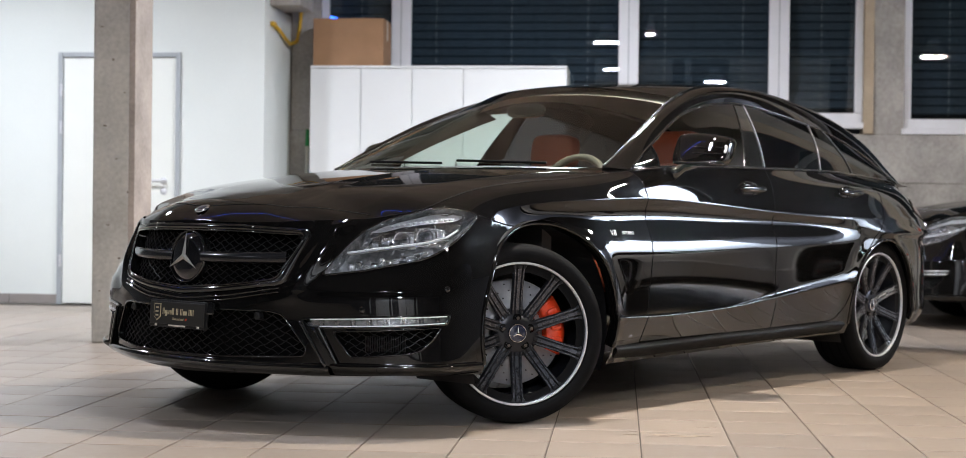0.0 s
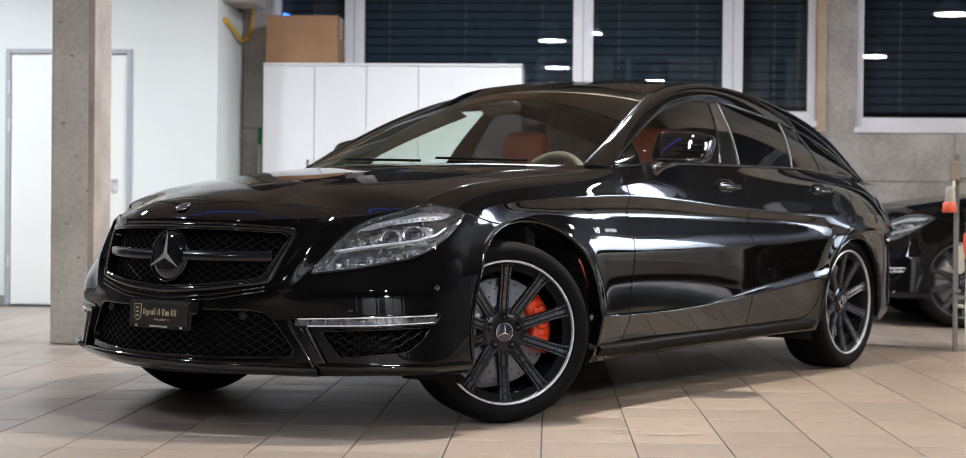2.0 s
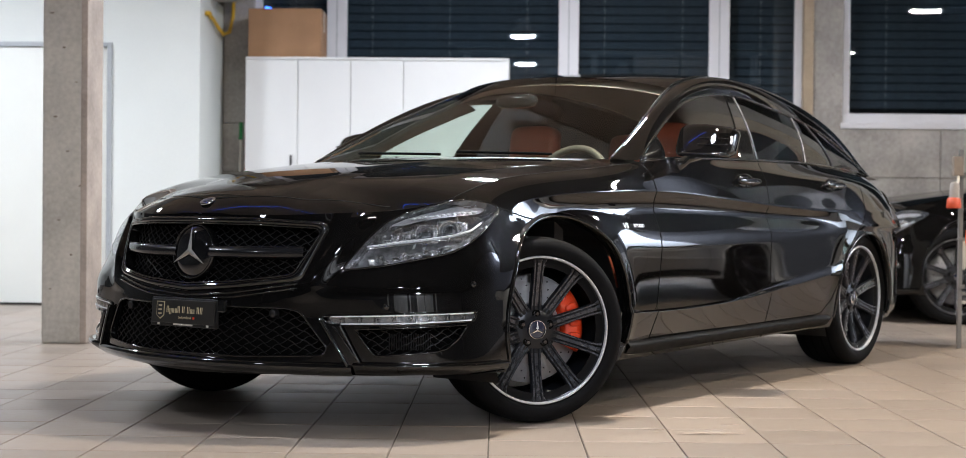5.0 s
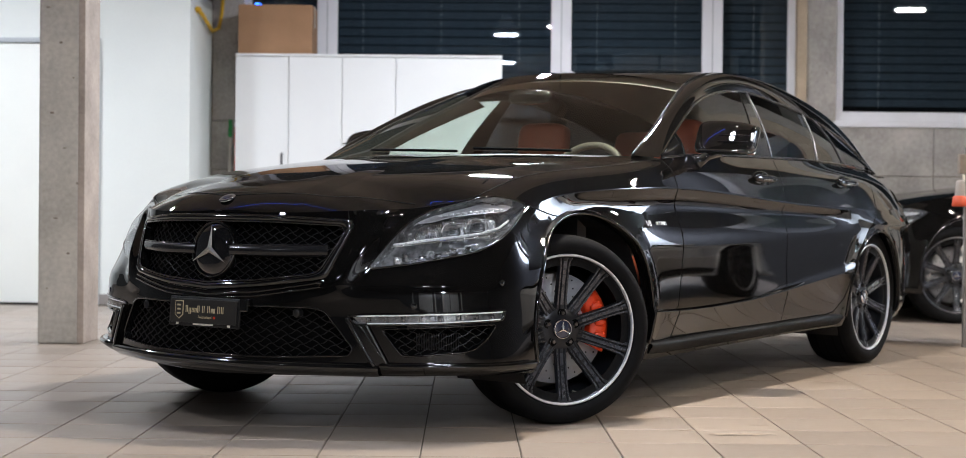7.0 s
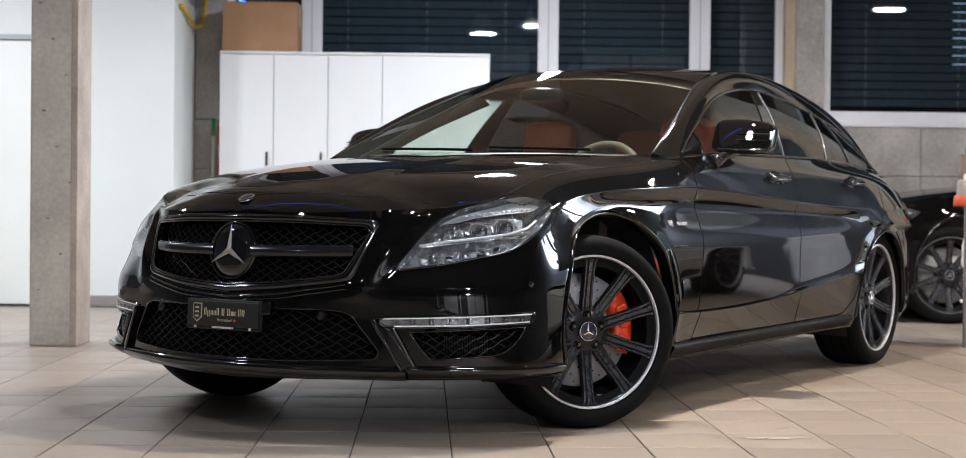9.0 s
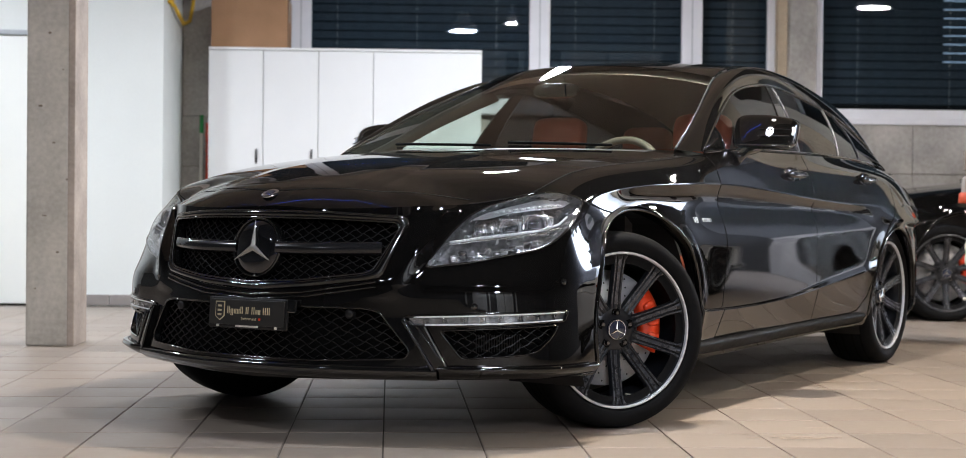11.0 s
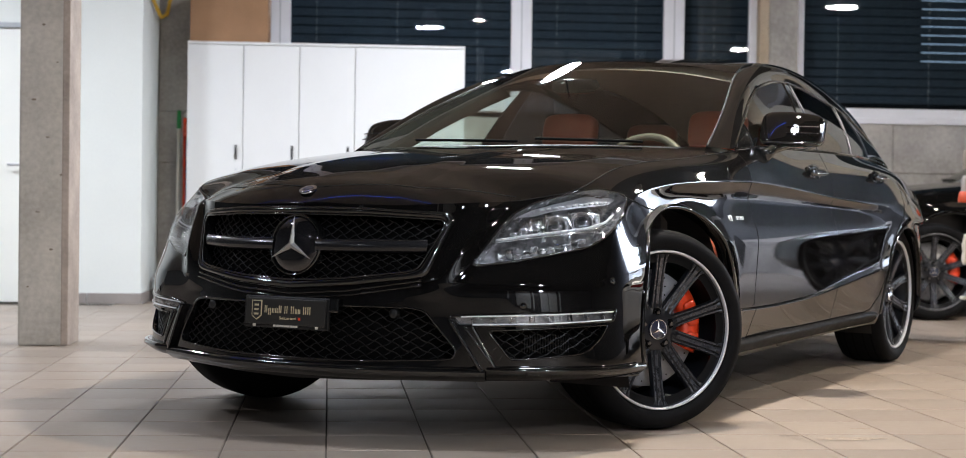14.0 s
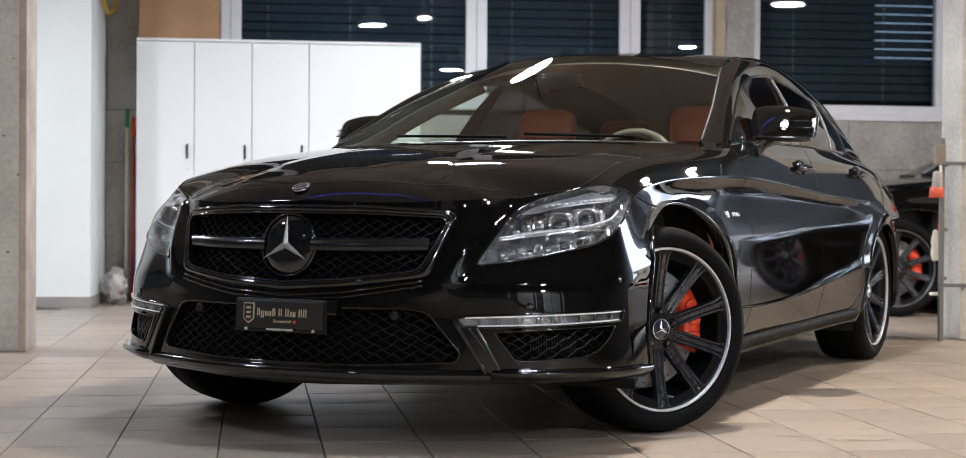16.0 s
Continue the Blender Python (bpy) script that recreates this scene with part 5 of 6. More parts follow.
        mesh_object("panel_joint", strip("panel_joint", rows, False), M["joint"], body)
    # roof rails and side windows
    k = np.linspace(0, 1, 170)[:, None]
    e = np.linspace(0, 1, 13)[None, :, None]
    ri, rm_, rt = rail_in(.655 + 3.065 * k[:, 0]), rail_mid(.68 + 3.02 * k[:, 0]), win_top(.74 + 2.80 * k[:, 0])
    rail = ri[:, None] * (2 * (e - .5) * (e - 1)) + rm_[:, None] * (-4 * e * (e - 1)) + rt[:, None] * (2 * e * (e - .5))
    PANES = [("mirror_corner", lambda z: .755 + 0 * z, lambda z: .955 + 0 * z, "gloss"), ("front_window", lambda z: .955 + 0 * z, lambda z: 1.70 + (z - 1) * .52, "glass"),
             ("door_post", lambda z: 1.70 + (z - 1) * .52, lambda z: 1.885 + (z - 1) * .20, "gloss"), ("rear_window", lambda z: 1.885 + (z - 1) * .20, lambda z: 2.455 + (z - 1) * .31, "tint"),
             ("vent_window", lambda z: 2.455 + (z - 1) * .31, lambda z: 2.85 - (z - 1) * .87, "tint"), ("quarter_window", lambda z: 2.85 - (z - 1) * .87, lambda z: 3.53 + 0 * z, "tint")]

    def window_at(g, f, left, right):
        """Places on the side window's sheet: g from one post to the next, f from the waist to the roof."""
        z = 1.1 + 0 * g
        for _ in range(14):
            y = left(z) * (1 - g) + right(z) * g
            z = belt(y)[..., 2] * (1 - f) + win_top(y)[..., 2] * f
        p = belt(y) * (1 - f[..., None]) + win_top(y) * f[..., None]
        p[..., 0] += .016 * np.sin(f * np.pi) * np.clip((y - .76) / .3, 0, 1)
        return p
    for s in (1, -1):
        side = np.array([s, 1, 1])
        mesh_object("roof_rail", grid_mesh("roof_rail", rail * side, None, s > 0), PM, body, True)
        part("rail_joint", tube((rail_in(np.linspace(1.45, 3.6, 80)) + np.array([0, 0, .0005])) * side, .0035, 6), M["joint"], body)
        part("screen_trim", tube((rail_in(np.linspace(.66, 1.44, 50)) + np.array([.003, -.001, .001])) * side, .0042, 6), M["trim"], body, smooth=True)
        py = np.linspace(.66, 1.44, 40)
        r0 = rail_in(py) + np.array([-.004, 0, -.006])
        mesh_object("pillar_trim", strip("pillar_trim", [r0 * side, (r0 + np.array([-.035, .07, -.030])) * side, (r0 + np.array([-.02, .14, -.05])) * side], False), M["inner"], body, True)
        for nm, left, right, mat in PANES:
            g, f = np.meshgrid(np.linspace(0, 1, 40), np.linspace(0, 1, 22), indexing="ij")
            mesh_object(nm, grid_mesh(nm, window_at(g, f, left, right) * side, None, s < 0), M[mat], body, True)
        f = np.linspace(.0, .985, 20)
        for left, right, r in ((PANES[3][1], PANES[3][2], .0032), (PANES[4][1], PANES[4][2], .0040), (PANES[5][1], PANES[5][2], .0030)):
            part("window_post", tube((window_at(0 * f, f, left, right) + np.array([.003, 0, 0])) * side, r, 6), M["satin"], body, smooth=True)
        part("window_post", tube((window_at(0 * f, f, PANES[2][1], PANES[2][2]) + np.array([.001, 0, 0])) * side, .004, 6), M["gloss"], body, smooth=True)
        part("window_post", tube((window_at(0 * f, f, PANES[1][1], PANES[1][2]) + np.array([.001, 0, 0])) * side, .005, 6), M["gloss"], body, smooth=True)
        yb = np.linspace(.76, 3.53, 120)
        part("waist_trim", tube((belt(yb) + np.array([.003, 0, .004])) * side, .0065, 6), M["gloss"], body, smooth=True)
        part("roof_trim", tube((win_top(yb) + np.array([.003, 0, -.002])) * side, .0060, 6), M["gloss"], body, smooth=True)
        lamp_unit(body, s)
        bumper_side(body, s)
        mirror(body, s)
        for y, z in ((1.635, .893), (2.56, .893)):
            handle(body, s, y, z)
        # sill blade under the doors, tail lamp and bright line round the tail
        aa = np.linspace(way(.56), way(2.46), 70)
        xs, ys2, nx, ny = plan(aa)
        rows = []
        for z, o in ((.262, -.030), (.256, -.010), (.246, .002), (.236, .004), (.226, -.006), (.214, -.012), (.200, -.040)):
            rows.append(np.stack([s * (xs + nx * (o - .012)), ys2 + ny * (o - .012), z + .014 * np.clip((ys2 - .7) / 1.6, 0, 1)], 1))
        mesh_object("sill_blade", strip("sill_blade", rows, False), M["sill"], body, True)
        t0 = way(3.34)
        tail = rounded([(t0, .815), (t0 + .10, .868), (t0 + .30, .885), (t0 + .52, .880), (t0 + .52, .775), (t0 + .30, .762), (t0 + .14, .772)], .02)
        tail = tail if s > 0 else mirror_poly(tail)
        tl = mesh_object("tail_lamp", patch("tail_lamp", tail, .004, .02), M["tail_red"], body, True, "red tail lamp wrapped round the corner")
        part("lamp_rim", bead(tail, .005, .002), M["gloss"], tl, smooth=True)
        part("bumper_strip", bead(np.array([(way(3.24), .435), (way(3.24) + .35, .437), (way(3.24) + .8, .437)]) * S, .008, .003, False), M["chrome"], body, "bright strip round the rear bumper", True)
        part("reflector", bead(np.array([(way(3.30), .36), (way(3.30) + .18, .362)]) * S, .011, .003, False), M["tail_red"], body, "red reflector", True)
    grille(body)
    wipers(body)
    cabin(body)
    # underside and lip
    mesh_object("underbody", span((-.60, -.42, .185), (.60, 3.7, .24), .02), M["trim"], body)
    al = np.linspace(-.64, .64, 90)
    rows = []
    for z, o in ((.250, -.004), (.246, .010), (.236, .018), (.222, .014), (.205, -.01), (.195, -.08)):
        rows.append(flank_at(al, np.full(90, .245), 0) * np.array([1, 1, 0]) + np.stack([np.sign(al) * plan(np.abs(al))[2] * o, plan(np.abs(al))[3] * o, np.full(90, z)], 1))
    mesh_object("front_lip", strip("front_lip", rows, False), M["gloss"], body, True)
    # wheels
    for x, y, turn, front in ((.888, 0, steer, True), (-.83, .03, steer, True), (.888, 2.874, 0, False), (-.888, 2.874, 0, False)):
        m = pose(x, y, .333, 0, 0, turn if x > 0 else 180 + turn)
        wheel(body, m, lip)
        brake(body, m @ pose(0, 0, 0, (8 if front else 180) if x > 0 else (172 if front else 0)), front)
    return body


def mirror(body, s):
    c = blob(.126, .064, .070, .40, .50, 36, 20)
    for v in c.verts:
        v.co.z *= 1 - .18 * max(0, v.co.x / .128) if v.co.z > 0 else 1
        v.co.y += .02 * (v.co.x / .128) ** 2 + .5 * v.co.z
    m = Matrix.Translation((s * .942, 1.14, 1.052)) @ Matrix.Diagonal((s, 1, 1, 1)) @ pose(0, 0, 0, 0, 2, 6)
    sh = part("door_mirror", c, M["paint"], body, "glossy black door mirror with indicator strip", True, m)
    part("mirror_foot", tube([(-.085, -.115, -.112), (-.066, -.095, -.096), (-.055, -.07, -.078), (-.02, -.04, -.056)], [.030, .022, .021, .028], 12), M["gloss"], sh, smooth=True)
    part("mirror_base", blob(.115, .050, .011, .6, .6, 24, 10), M["gloss"], sh, m=pose(.005, -.04, -.058), smooth=True)
    for z, n in ((.010, 11), (-.016, 11)):
        for i in range(n):
            part("indicator_cell", box(.0085, .004, .0045, bevel=.001, seg=1), M["dark_chrome"], sh, m=pose(-.005 + .0115 * i, -.0675 + .02 * ((-.005 + .0115 * i) / .128) ** 2 + .5 * z, z))
    part("indicator_strip", tube([(.116, -.020, .020), (.120, -.024, .004), (.119, -.034, -.010)], .0055, 8), M["led"], sh, smooth=True)
    part("mirror_glass", box(.20, .004, .09, (0, .056, 0), .02, turn=Matrix.Rotation(radians(-30), 4, "X")), M["chrome"], sh)


def handle(body, s, y, z):
    p = flank_at(s * way(y), z, .0)
    q = part("door_handle", blob(.014, .092, .042, .9, .8, 24, 14), M["paint"], body, "glossy black door handle in a round recess", True, pose(p[0] - s * .004, p[1], p[2] - .004))
    part("grip", blob(.013, .112, .0165, .7, .6, 24, 12), M["paint"], q, m=pose(s * .020, .012, .008), smooth=True)
    part("handle_edge", tube([(s * .026, -.08, .002), (s * .0325, 0, .003), (s * .029, .11, .006)], .0032, 6), M["chrome"], q, smooth=True)


def grille(body):
    g = mesh_object("grille", well("grille", GRILLE, .004, -.06), M["gloss"], body, label="black mesh radiator grille with twin bars")
    o = dense(GRILLE_OUT, .012)
    # frame between the body opening and the mesh
    inner, _ = nearest(GRILLE, o)
    rows = []
    for f, d in ((0, -.004), (.12, .006), (.45, .010), (.8, .008), (1, -.012)):
        p = o * (1 - f) + inner * f
        rows.append(flank_at(p[:, 0], p[:, 1], d))
    mesh_object("grille_frame", strip("grille_frame", rows), M["gloss"], g, True)
    part("frame_bead", bead(GRILLE, .0035, .005), M["gloss"], g, smooth=True)
    part("frame_bead", bead(np.array([(-.50, .705), (-.25, .7185), (0, .7215), (.25, .7185), (.50, .705)]), .003, .008, False), M["gloss"], g, smooth=True)
    for dz, r in ((-.013, .0042), (-.027, .0036)):
        part("frame_ridge", bead(np.array([(-.44, .518 + dz), (-.2, .482 + dz), (0, .468 + dz), (.2, .482 + dz), (.44, .518 + dz)]), r, .002, False), M["gloss"], g, smooth=True)
    mesh_object("grille_back", patch("grille_back", GRILLE, -.058, .03), M["joint"], g)
    part("mesh", lattice(GRILLE, .049, .0265, .0020, -.030), M["mesh_black"], g)
    for s in (1, -1):
        al = s * np.linspace(.082, .452, 30)
        zc = .606 + .004 * (np.abs(al) / .45)
        rows = [flank_at(al, zc + dz, d) for dz, d in ((.019, -.030), (.019, -.004), (.012, .006), (-.012, .002), (-.018, -.006), (-.018, -.030))]
        mesh_object("grille_bar", strip("grille_bar", rows, False), M["bar"], g, True)
        part("bar_edge", bead(np.stack([al, zc + .016], 1), .0018, .004, False), M["bar"], g, smooth=True)
    e = part("emblem", lathe([(0, .022), (.055, .019), (.076, .010), (.083, 0), (.085, -.02), (.085, -.05)], 56, "y"), M["emblem"], g, "large round dark emblem", True, Matrix.Translation((0, -.820, .604)) @ pose(0, 0, 0, 172, 0, 0) @ Matrix.Diagonal((1.13, 1, 1.13, 1)))
    part("emblem_ring", lathe([(.080, .006), (.082, .012), (.0855, .011), (.088, .002), (.088, -.02)], 56, "y"), M["gloss"], e, smooth=True)
    part("emblem_mark", three_arms(.088, .0062, .005), M["emblem_mark"], g, "pale three-armed plain mark", m=pose(0, -.8435, .606, 82, 0, 0))
    # lower mesh intake
    l = mesh_object("lower_grille", well("lower_grille", INTAKE, .0, -.06), M["gloss"], body, label="black mesh lower air intake")
    mesh_object("intake_back", patch("intake_back", INTAKE, -.058, .03), M["joint"], l)
    part("mesh", lattice(INTAKE, .056, .029, .0021, -.024), M["mesh_black"], l)
    part("intake_edge", bead(INTAKE, .004, -.002), M["gloss"], l, smooth=True)
    for a in (.355, -.355):
        p = flank_at(a, .404, -.004)
        part("parking_sensor", lathe([(0, .002), (.013, .002), (.0145, .0), (.0145, -.02)], 20, "y"), M["trim"], l, m=Matrix.Translation(p) @ pose(0, 0, 0, 180, 0, 0), smooth=True)
    for a, z in ((.752, .435), (1.058, .509), (-.752, .435), (-1.058, .509)):
        p = flank_at(a, z, .0008)
        n = Vector(flank_at(a, z, .01) - flank_at(a, z, 0.001))
        part("parking_sensor", lathe([(0, .0006), (.0085, .0006), (.0088, -.0006), (.0105, -.0006), (.011, .0004)], 20, "z"), M["gloss"], body, m=Matrix.Translation(p) @ n.to_track_quat("Z", "Y").to_matrix().to_4x4(), smooth=True)
    # round badge on the nose
    zb = lid(np.array([0.0]), np.array([-.762]))
    bd = part("nose_badge", lathe([(0, .003), (.018, .0025), (.024, .0035), (.0285, .002), (.029, -.004)], 36, "z"), M["chrome"], body, "small round chrome badge", True, Matrix.Translation((0, -.762, float(zb[0]) + .003)) @ pose(0, 0, 0, 24, 0, 0))
    part("badge_centre", lathe([(0, .0048), (.015, .0042), (.018, .003)], 30, "z"), M["cap"], bd)
    # letters on both wings
    for s in (1, -1):
        for words, y, size in (("V8", .545 if s > 0 else .655, .034), ("BITURBO", .645 if s > 0 else .545, .020)):
            me = text_mesh(words, size)
            p = flank_at(s * way(y), .702, .002)
            n = Vector(flank_at(s * way(y), .702, .01) - flank_at(s * way(y), .702, 0.001)).normalized()
            side = Vector((0, s, 0))
            up = n.cross(side).normalized()
            side = up.cross(n).normalized()
            r = Matrix((side, up, n)).transposed().to_4x4()
            mesh_object("wing_lettering", me, M["letters"], body, label="chrome letters on the wing", m=Matrix.Translation(p) @ r)
    plate(body)


def plate(body):
    m = Matrix.Translation((0, -.872, .394)) @ pose(0, 0, 0, -4, 0, 0)
    h = part("plate_holder", box(.325, .012, .100, (0, .007, .001), .005), M["trim"], body, "black plate holder", m=m)
    p = part("dealer_plate", box(.306, .006, .082, (0, -.001, .003), .003), M["plate"], h, "dark dealer plate with pale gold marks")
    bm = join(prism([(-.128, .036), (-.090, .036), (-.090, -.012), (-.109, -.026), (-.128, -.012)], .002, "y", -.0062))
    q = part("plate_shield", bm, M["gold"], p)
    part("shield_field", prism([(-.125, .033), (-.093, .033), (-.093, -.011), (-.109, -.022), (-.125, -.011)], .002, "y", -.0072), M["plate"], q)
    part("shield_bar", join(*[span((-.117, -.0082, z), (-.101, -.0070, z + .006)) for z in (.018, .004, -.010)]), M["gold"], q)
    # trade writing as thin upright bars
    x = -.078
    for n, w in enumerate((.012, .012, .011, .011, .012, -.006, .014, -.006, .014, .009, .009, -.006, .014, .014)):
        if w > 0:
            top, low = (.021 if w > .013 or n in (0, 4) else .013), (-.008 if n == 1 else -.002)
            for e in (0, w * .55):
                part("plate_bar", span((x + e, -.0064, low), (x + e + .0026, -.0050, top)), M["gold"], p)
        x += abs(w) + .0022
    part("plate_line", text_mesh("Switzerland", .0135, .0003), M["gold"], p, m=pose(.012, -.0058, -.017, 90))
    part("plate_dot", span((.052, -.0064, -.021), (.060, -.005, -.013)), M["caliper"], p)
    for i in range(9):
        part("holder_bar", span((-.045 + .0105 * i, -.0024, -.0445), (-.045 + .0105 * i + .0075, .0012, -.0385)), M["offwhite"], h)
    part("holder_clip", box(.05, .014, .045, (.168, .010, .030), .006), M["gloss"], h)
    for x in (-.12, .12):
        part("holder_mark", span((x - .005, -.0024, -.046), (x + .005, .0012, -.037), .001), M["offwhite"], h)


def wipers(body):
    for x0, x1 in ((-.42, .10), (.16, .56)):
        xs = np.linspace(x0, x1, 14)
        yb = screen_base(xs) + .03 + .06 * np.abs(xs - x1)
        zb = .957 + .475 * (yb - screen_base(xs)) + .012
        part("wiper", tube(np.stack([xs, yb, zb], 1), .0055, 6), M["joint"], body, "black windscreen wiper", True)


def cabin(body):
    dash = [(-.70, .62, .92), (-.55, .60, .935), (-.1, .60, .935), (.20, .60, .945), (.36, .60, .965), (.52, .60, .95), (.70, .62, .92)]
    rows = []
    for dy, dz in ((-.20, -.02), (.0, .0), (.18, .0), (.27, -.03), (.30, -.10), (.28, -.35)):
        rows.append(np.array([(x, y + dy, z + dz - .01) for x, y, z in dash]))
    mesh_object("dashboard", strip("dashboard", rows, False), M["cream_dark"], body, True)
    part("cabin_floor", span((-.74, .30, .24), (.74, 3.6, .32)), M["inner"], body)
    part("console", box(.22, 1.3, .28, (0, 1.3, .47), .04), M["inner"], body)
    for s in (1, -1):
        part("door_card", box(.05, 1.9, .55, (s * .80, 1.85, .66), .02), M["cream"], body)
    part("firewall", span((-.75, .30, .25), (.75, .36, .90)), M["inner"], body)
    part("tail_wall", span((-.62, 3.55, .3), (.62, 3.62, .98)), M["inner"], body)
    w = part("steering_wheel", tube([(.185 * math.cos(f), .185 * math.sin(f), 0) for f in np.linspace(0, 2 * math.pi, 40)[:-1]], .016, 8, True), M["wheel_skin"], body, "pale leather steering wheel", True, Matrix.Translation((.37, .98, .855)) @ pose(0, 0, 0, 68, 0, 0))
    part("wheel_boss", blob(.075, .06, .03, .7, .7, 16, 10), M["inner"], w, smooth=True)
    for f in (0, math.pi, -math.pi / 2):
        part("wheel_spoke", tube([(.05 * math.cos(f), .05 * math.sin(f), 0), (.18 * math.cos(f), .18 * math.sin(f), 0)], .012, 6), M["inner"], w)
    part("inside_mirror", blob(.11, .02, .032, .6, .6, 18, 10), M["gloss"], body, m=pose(0, 1.12, 1.245), smooth=True)
    for x, y in ((.37, 1.62), (-.37, 1.62), (.36, 2.55), (-.36, 2.55)):
        c = part("car_seat", blob(.26, .27, .10, .5, .5, 24, 14), M["leather"], body, "red-brown leather seat", True, pose(x, y - .18, .52))
        part("seat_back", blob(.25, .10, .27, .5, .6, 24, 16), M["leather"], c, smooth=True, m=pose(0, .29, .23, -14))
        part("headrest", blob(.135, .055, .09, .45, .5, 24, 14), M["leather"], c, smooth=True, m=pose(0, .375, .565, -10))


M["mesh_black"] = material("mesh_black", (0.004, 0.004, 0.0042), 0.45, spec=0.3)
M["letters"] = material("silver_letters", (0.75, 0.76, 0.78), 0.35, metal=0.4)
M["satin"] = material("satin_metal_trim", (0.14, 0.14, 0.15), 0.38, metal=0.8)
M["chrome_line"] = material("polished_edge", (0.05, 0.05, 0.052), 0.06, coat=1.0)
M["tail_red"] = material("red_lamp_lens", (0.22, 0.006, 0.006), 0.12, coat=1.0)
M["lamp_dark"] = material("faceted_lamp_housing", (0.42, 0.425, 0.44), 0.22, metal=0.7, spots=0.6, scale=34, fine=90, bump=1.0, rough_var=0.1)
# light tone that imitates the haze on the lens
M["lamp_haze"] = material("pale_lens_haze", (0.60, 0.61, 0.64), 0.35, metal=0.2, spots=0.2, scale=60, bump=0.3)
M["bulb_glass"] = material("projector_lens", (0.30, 0.31, 0.33), 0.05, metal=0.8, coat=1.0, spec=0.9)
M["bar"] = material("gloss_bar", (0.010, 0.010, 0.011), 0.22, coat=0.4)
M["emblem"] = material("emblem_black", (0.008, 0.008, 0.009), 0.06, coat=1.0)
M["emblem_mark"] = material("emblem_silver", (0.42, 0.40, 0.37), 0.35, metal=0.7)
M["wheel_skin"] = material("grey_brown_leather", (0.11, 0.09, 0.075), 0.5, spots=0.1, scale=30)
M["cream_dark"] = material("grey_dashboard", (0.16, 0.14, 0.12), 0.65, spots=0.1, scale=25, bump=0.1)

main_car = car()


def other_car(name, label, m, paint=None):
    """The same kind of car again, in another place and paint, its front wheels straight."""
    c = copy_thing(main_car, m)
    c.name = name
    tagged(c, label, "car")
    for ob in c.children_recursive:
        if paint and ob.data.materials and ob.data.materials[0] == M["paint"]:
            ob.material_slots[0].link = "OBJECT"
            ob.material_slots[0].material = M[paint]
        if name == "saloon_car" and ob.name.startswith("rim_lip"):
            ob.material_slots[0].link = "OBJECT"
            ob.material_slots[0].material = M["satin"]
        if ob.name.startswith(("wheel", "brake")) and ob.parent == c and ob.location.y < 1:
            s = 1 if ob.location.x > 0 else -1
            ob.matrix_basis = pose(s * .888, 0, .333, 0, 0, 0 if s > 0 else 180)
            if ob.name.startswith("brake"):
                ob.matrix_basis = ob.matrix_basis @ pose(0, 0, 0, 8 if s > 0 else 172)
    return c


TURN = pose(0, 0, 0, 0, 0, -55.8)
other_car("saloon_car", "black car parked along the concrete window wall", Matrix.Translation(ROOM @ Vector((3.65, 4.78, 0))) @ TURN @ Matrix.Translation((-.888, 0, 0)))
other_car("silver_car", "silver car parked beside the black estate car", pose(4.45, 7.05, 0, 0, 0, 180), "silver")


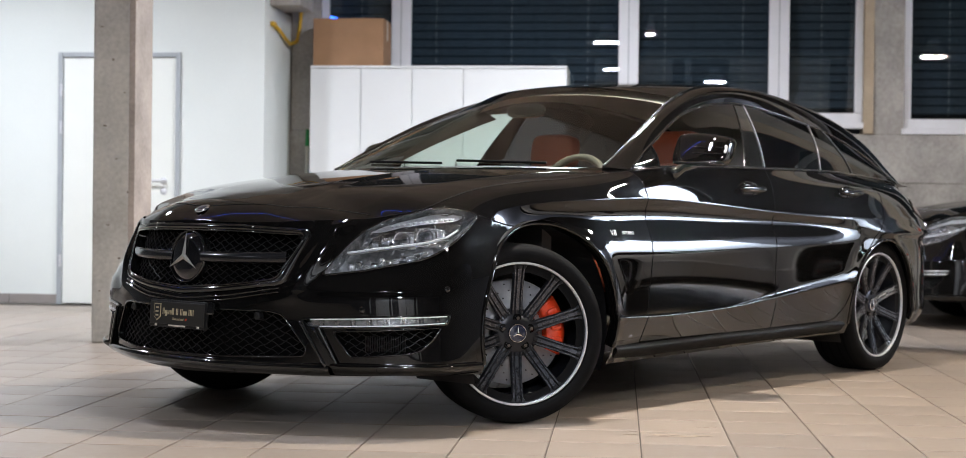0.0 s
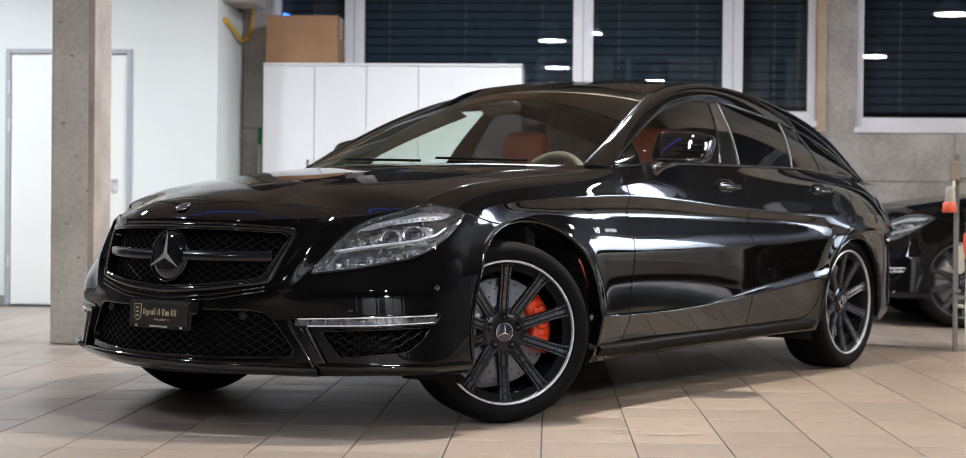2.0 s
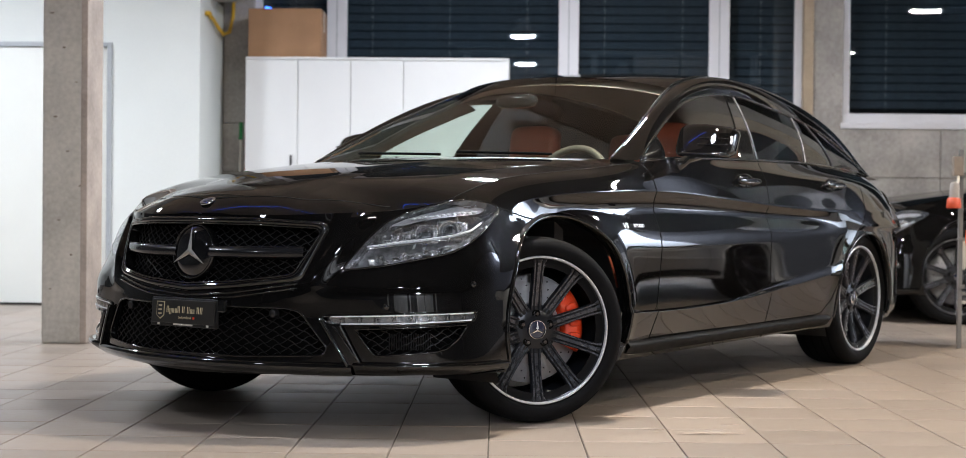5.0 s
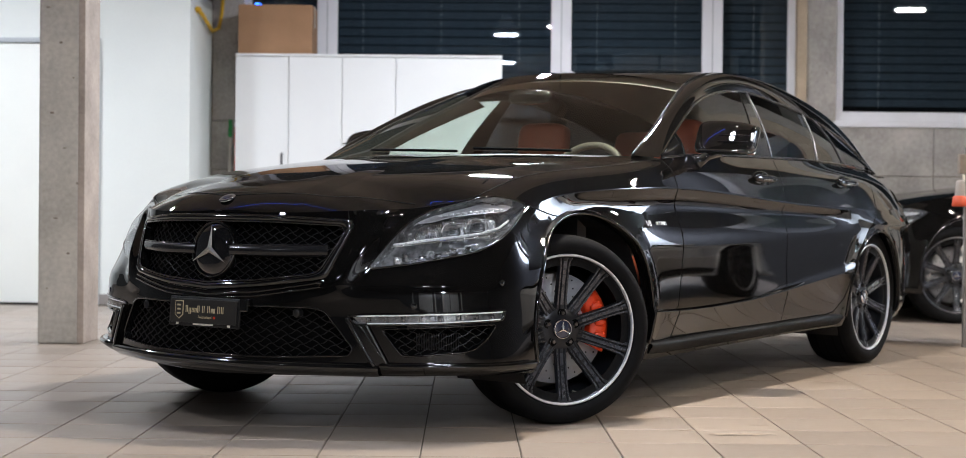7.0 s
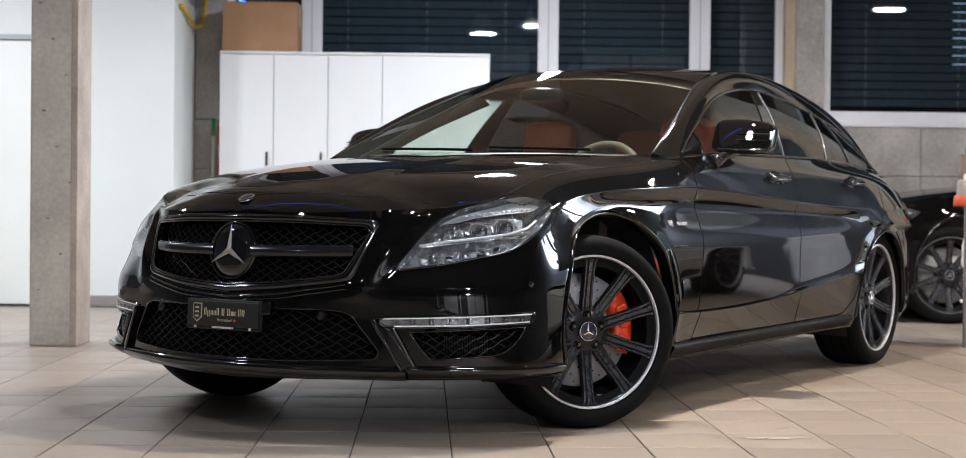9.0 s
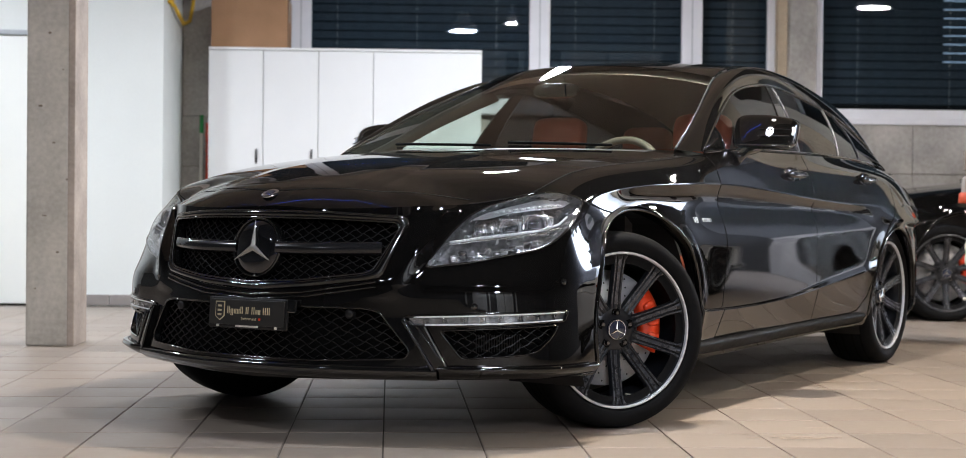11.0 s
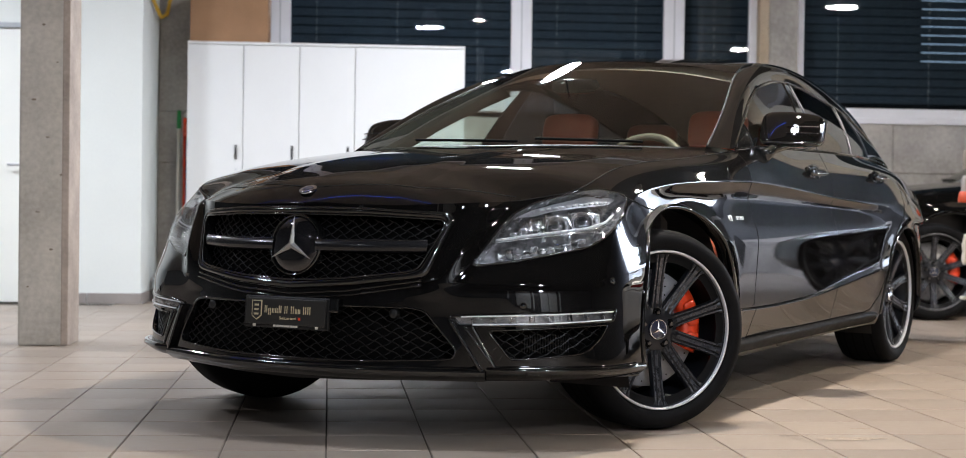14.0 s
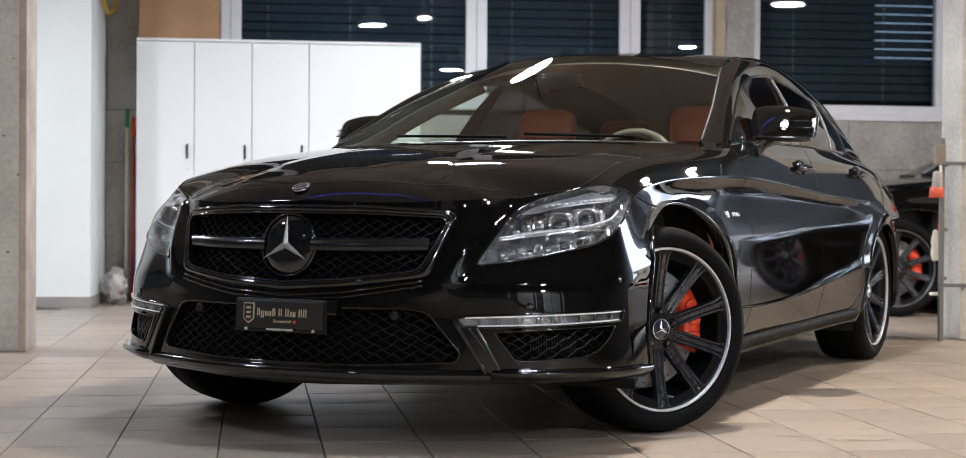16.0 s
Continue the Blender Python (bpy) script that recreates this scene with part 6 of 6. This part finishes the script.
# ---- floor tiles ----
TU, TW, TILT = .3085, .3155, 1.3
bm = bmesh.new()
bmesh.ops.create_cube(bm, size=1, matrix=Matrix.Diagonal((TU - .005, TW - .005, .012, 1)))
top = [e for e in bm.edges if all(v.co.z > 0 for v in e.verts)]
bmesh.ops.bevel(bm, geom=top, offset=.0015, segments=1, affect="EDGES")
tile_mesh = bpy.data.meshes.new("tile")
bm.to_mesh(tile_mesh)
bm.free()
tile_mesh.materials.append(M["tile"])
floor = bpy.data.objects["floor"]
GRID = pose(-.37, -.31, 0, 0, 0, TILT)
near, far = [], []
for i in range(-23, 43):
    for j in range(-26, 24):
        p = GRID @ Vector(((i + .5) * TU, (j + .5) * TW, 0))
        if -7.4 < p.x < 10.3 and -8.4 < p.y < 6.7 and not (p.x < -2.1 and p.y > 5.7):
            (near if -1.9 < p.x < 2.35 and -1.7 < p.y < 2.0 else far).append(p)
rnd = random.Random(4)
near.sort(key=lambda p: p.y)
for p in near[:300]:
    ob = mesh_object("tile", tile_mesh, None, floor)
    ob.matrix_basis = Matrix.Translation((p.x, p.y, -.006 + rnd.uniform(-.0004, .0004))) @ pose(0, 0, 0, rnd.uniform(-.05, .05), rnd.uniform(-.05, .05), TILT)
vs, fs = [], []
base = np.array([v.co[:] for v in tile_mesh.vertices])
rot = np.array(pose(0, 0, 0, 0, 0, TILT).to_3x3())
for p in far + near[300:]:
    k = len(vs)
    vs += (base @ rot.T + np.array([p.x, p.y, -.006 + rnd.uniform(-.0004, .0004)])).tolist()
    fs += [[k + v for v in f.vertices] for f in tile_mesh.polygons]
me = bpy.data.meshes.new("tile_field")
me.from_pydata(vs, [], fs)
me.update()
tagged(mesh_object("tile_field", me, M["tile_far"], floor), "beige floor tiles further off", kind="stuff")


# pale scuffs on the tiles beside the front wheel
M["scuff"] = material("pale_dust", (0.38, 0.315, 0.25), 0.8, spots=0.3, scale=30)
rnd = random.Random(5)
for x, y, l, wd, n in ((1.49, .16, .10, .030, 7), (1.33, .06, .035, .006, 2), (1.30, .14, .05, .008, 3), (1.44, .42, .05, .008, 2)):
    bms = []
    for i in range(n):
        cx, cy = rnd.uniform(-.5, .5) * l, rnd.uniform(-.8, .8) * wd
        k = rnd.uniform(.4, 1.0)
        ring = [(cx + l * k * math.cos(f) * rnd.uniform(.7, 1.1), cy + wd * k * .5 * math.sin(f) * rnd.uniform(.5, 1.2)) for f in np.linspace(0, 2 * math.pi, 22)[:-1]]
        bms.append(prism(ring, .0006, "z", .0012 + .0003 * i))
    part("scuff", join(*bms), M["scuff"], bpy.data.objects["floor"], "pale dusty scuff on the tiles", m=ROOM.inverted() @ pose(x, y, 0, 0, 0, 34))
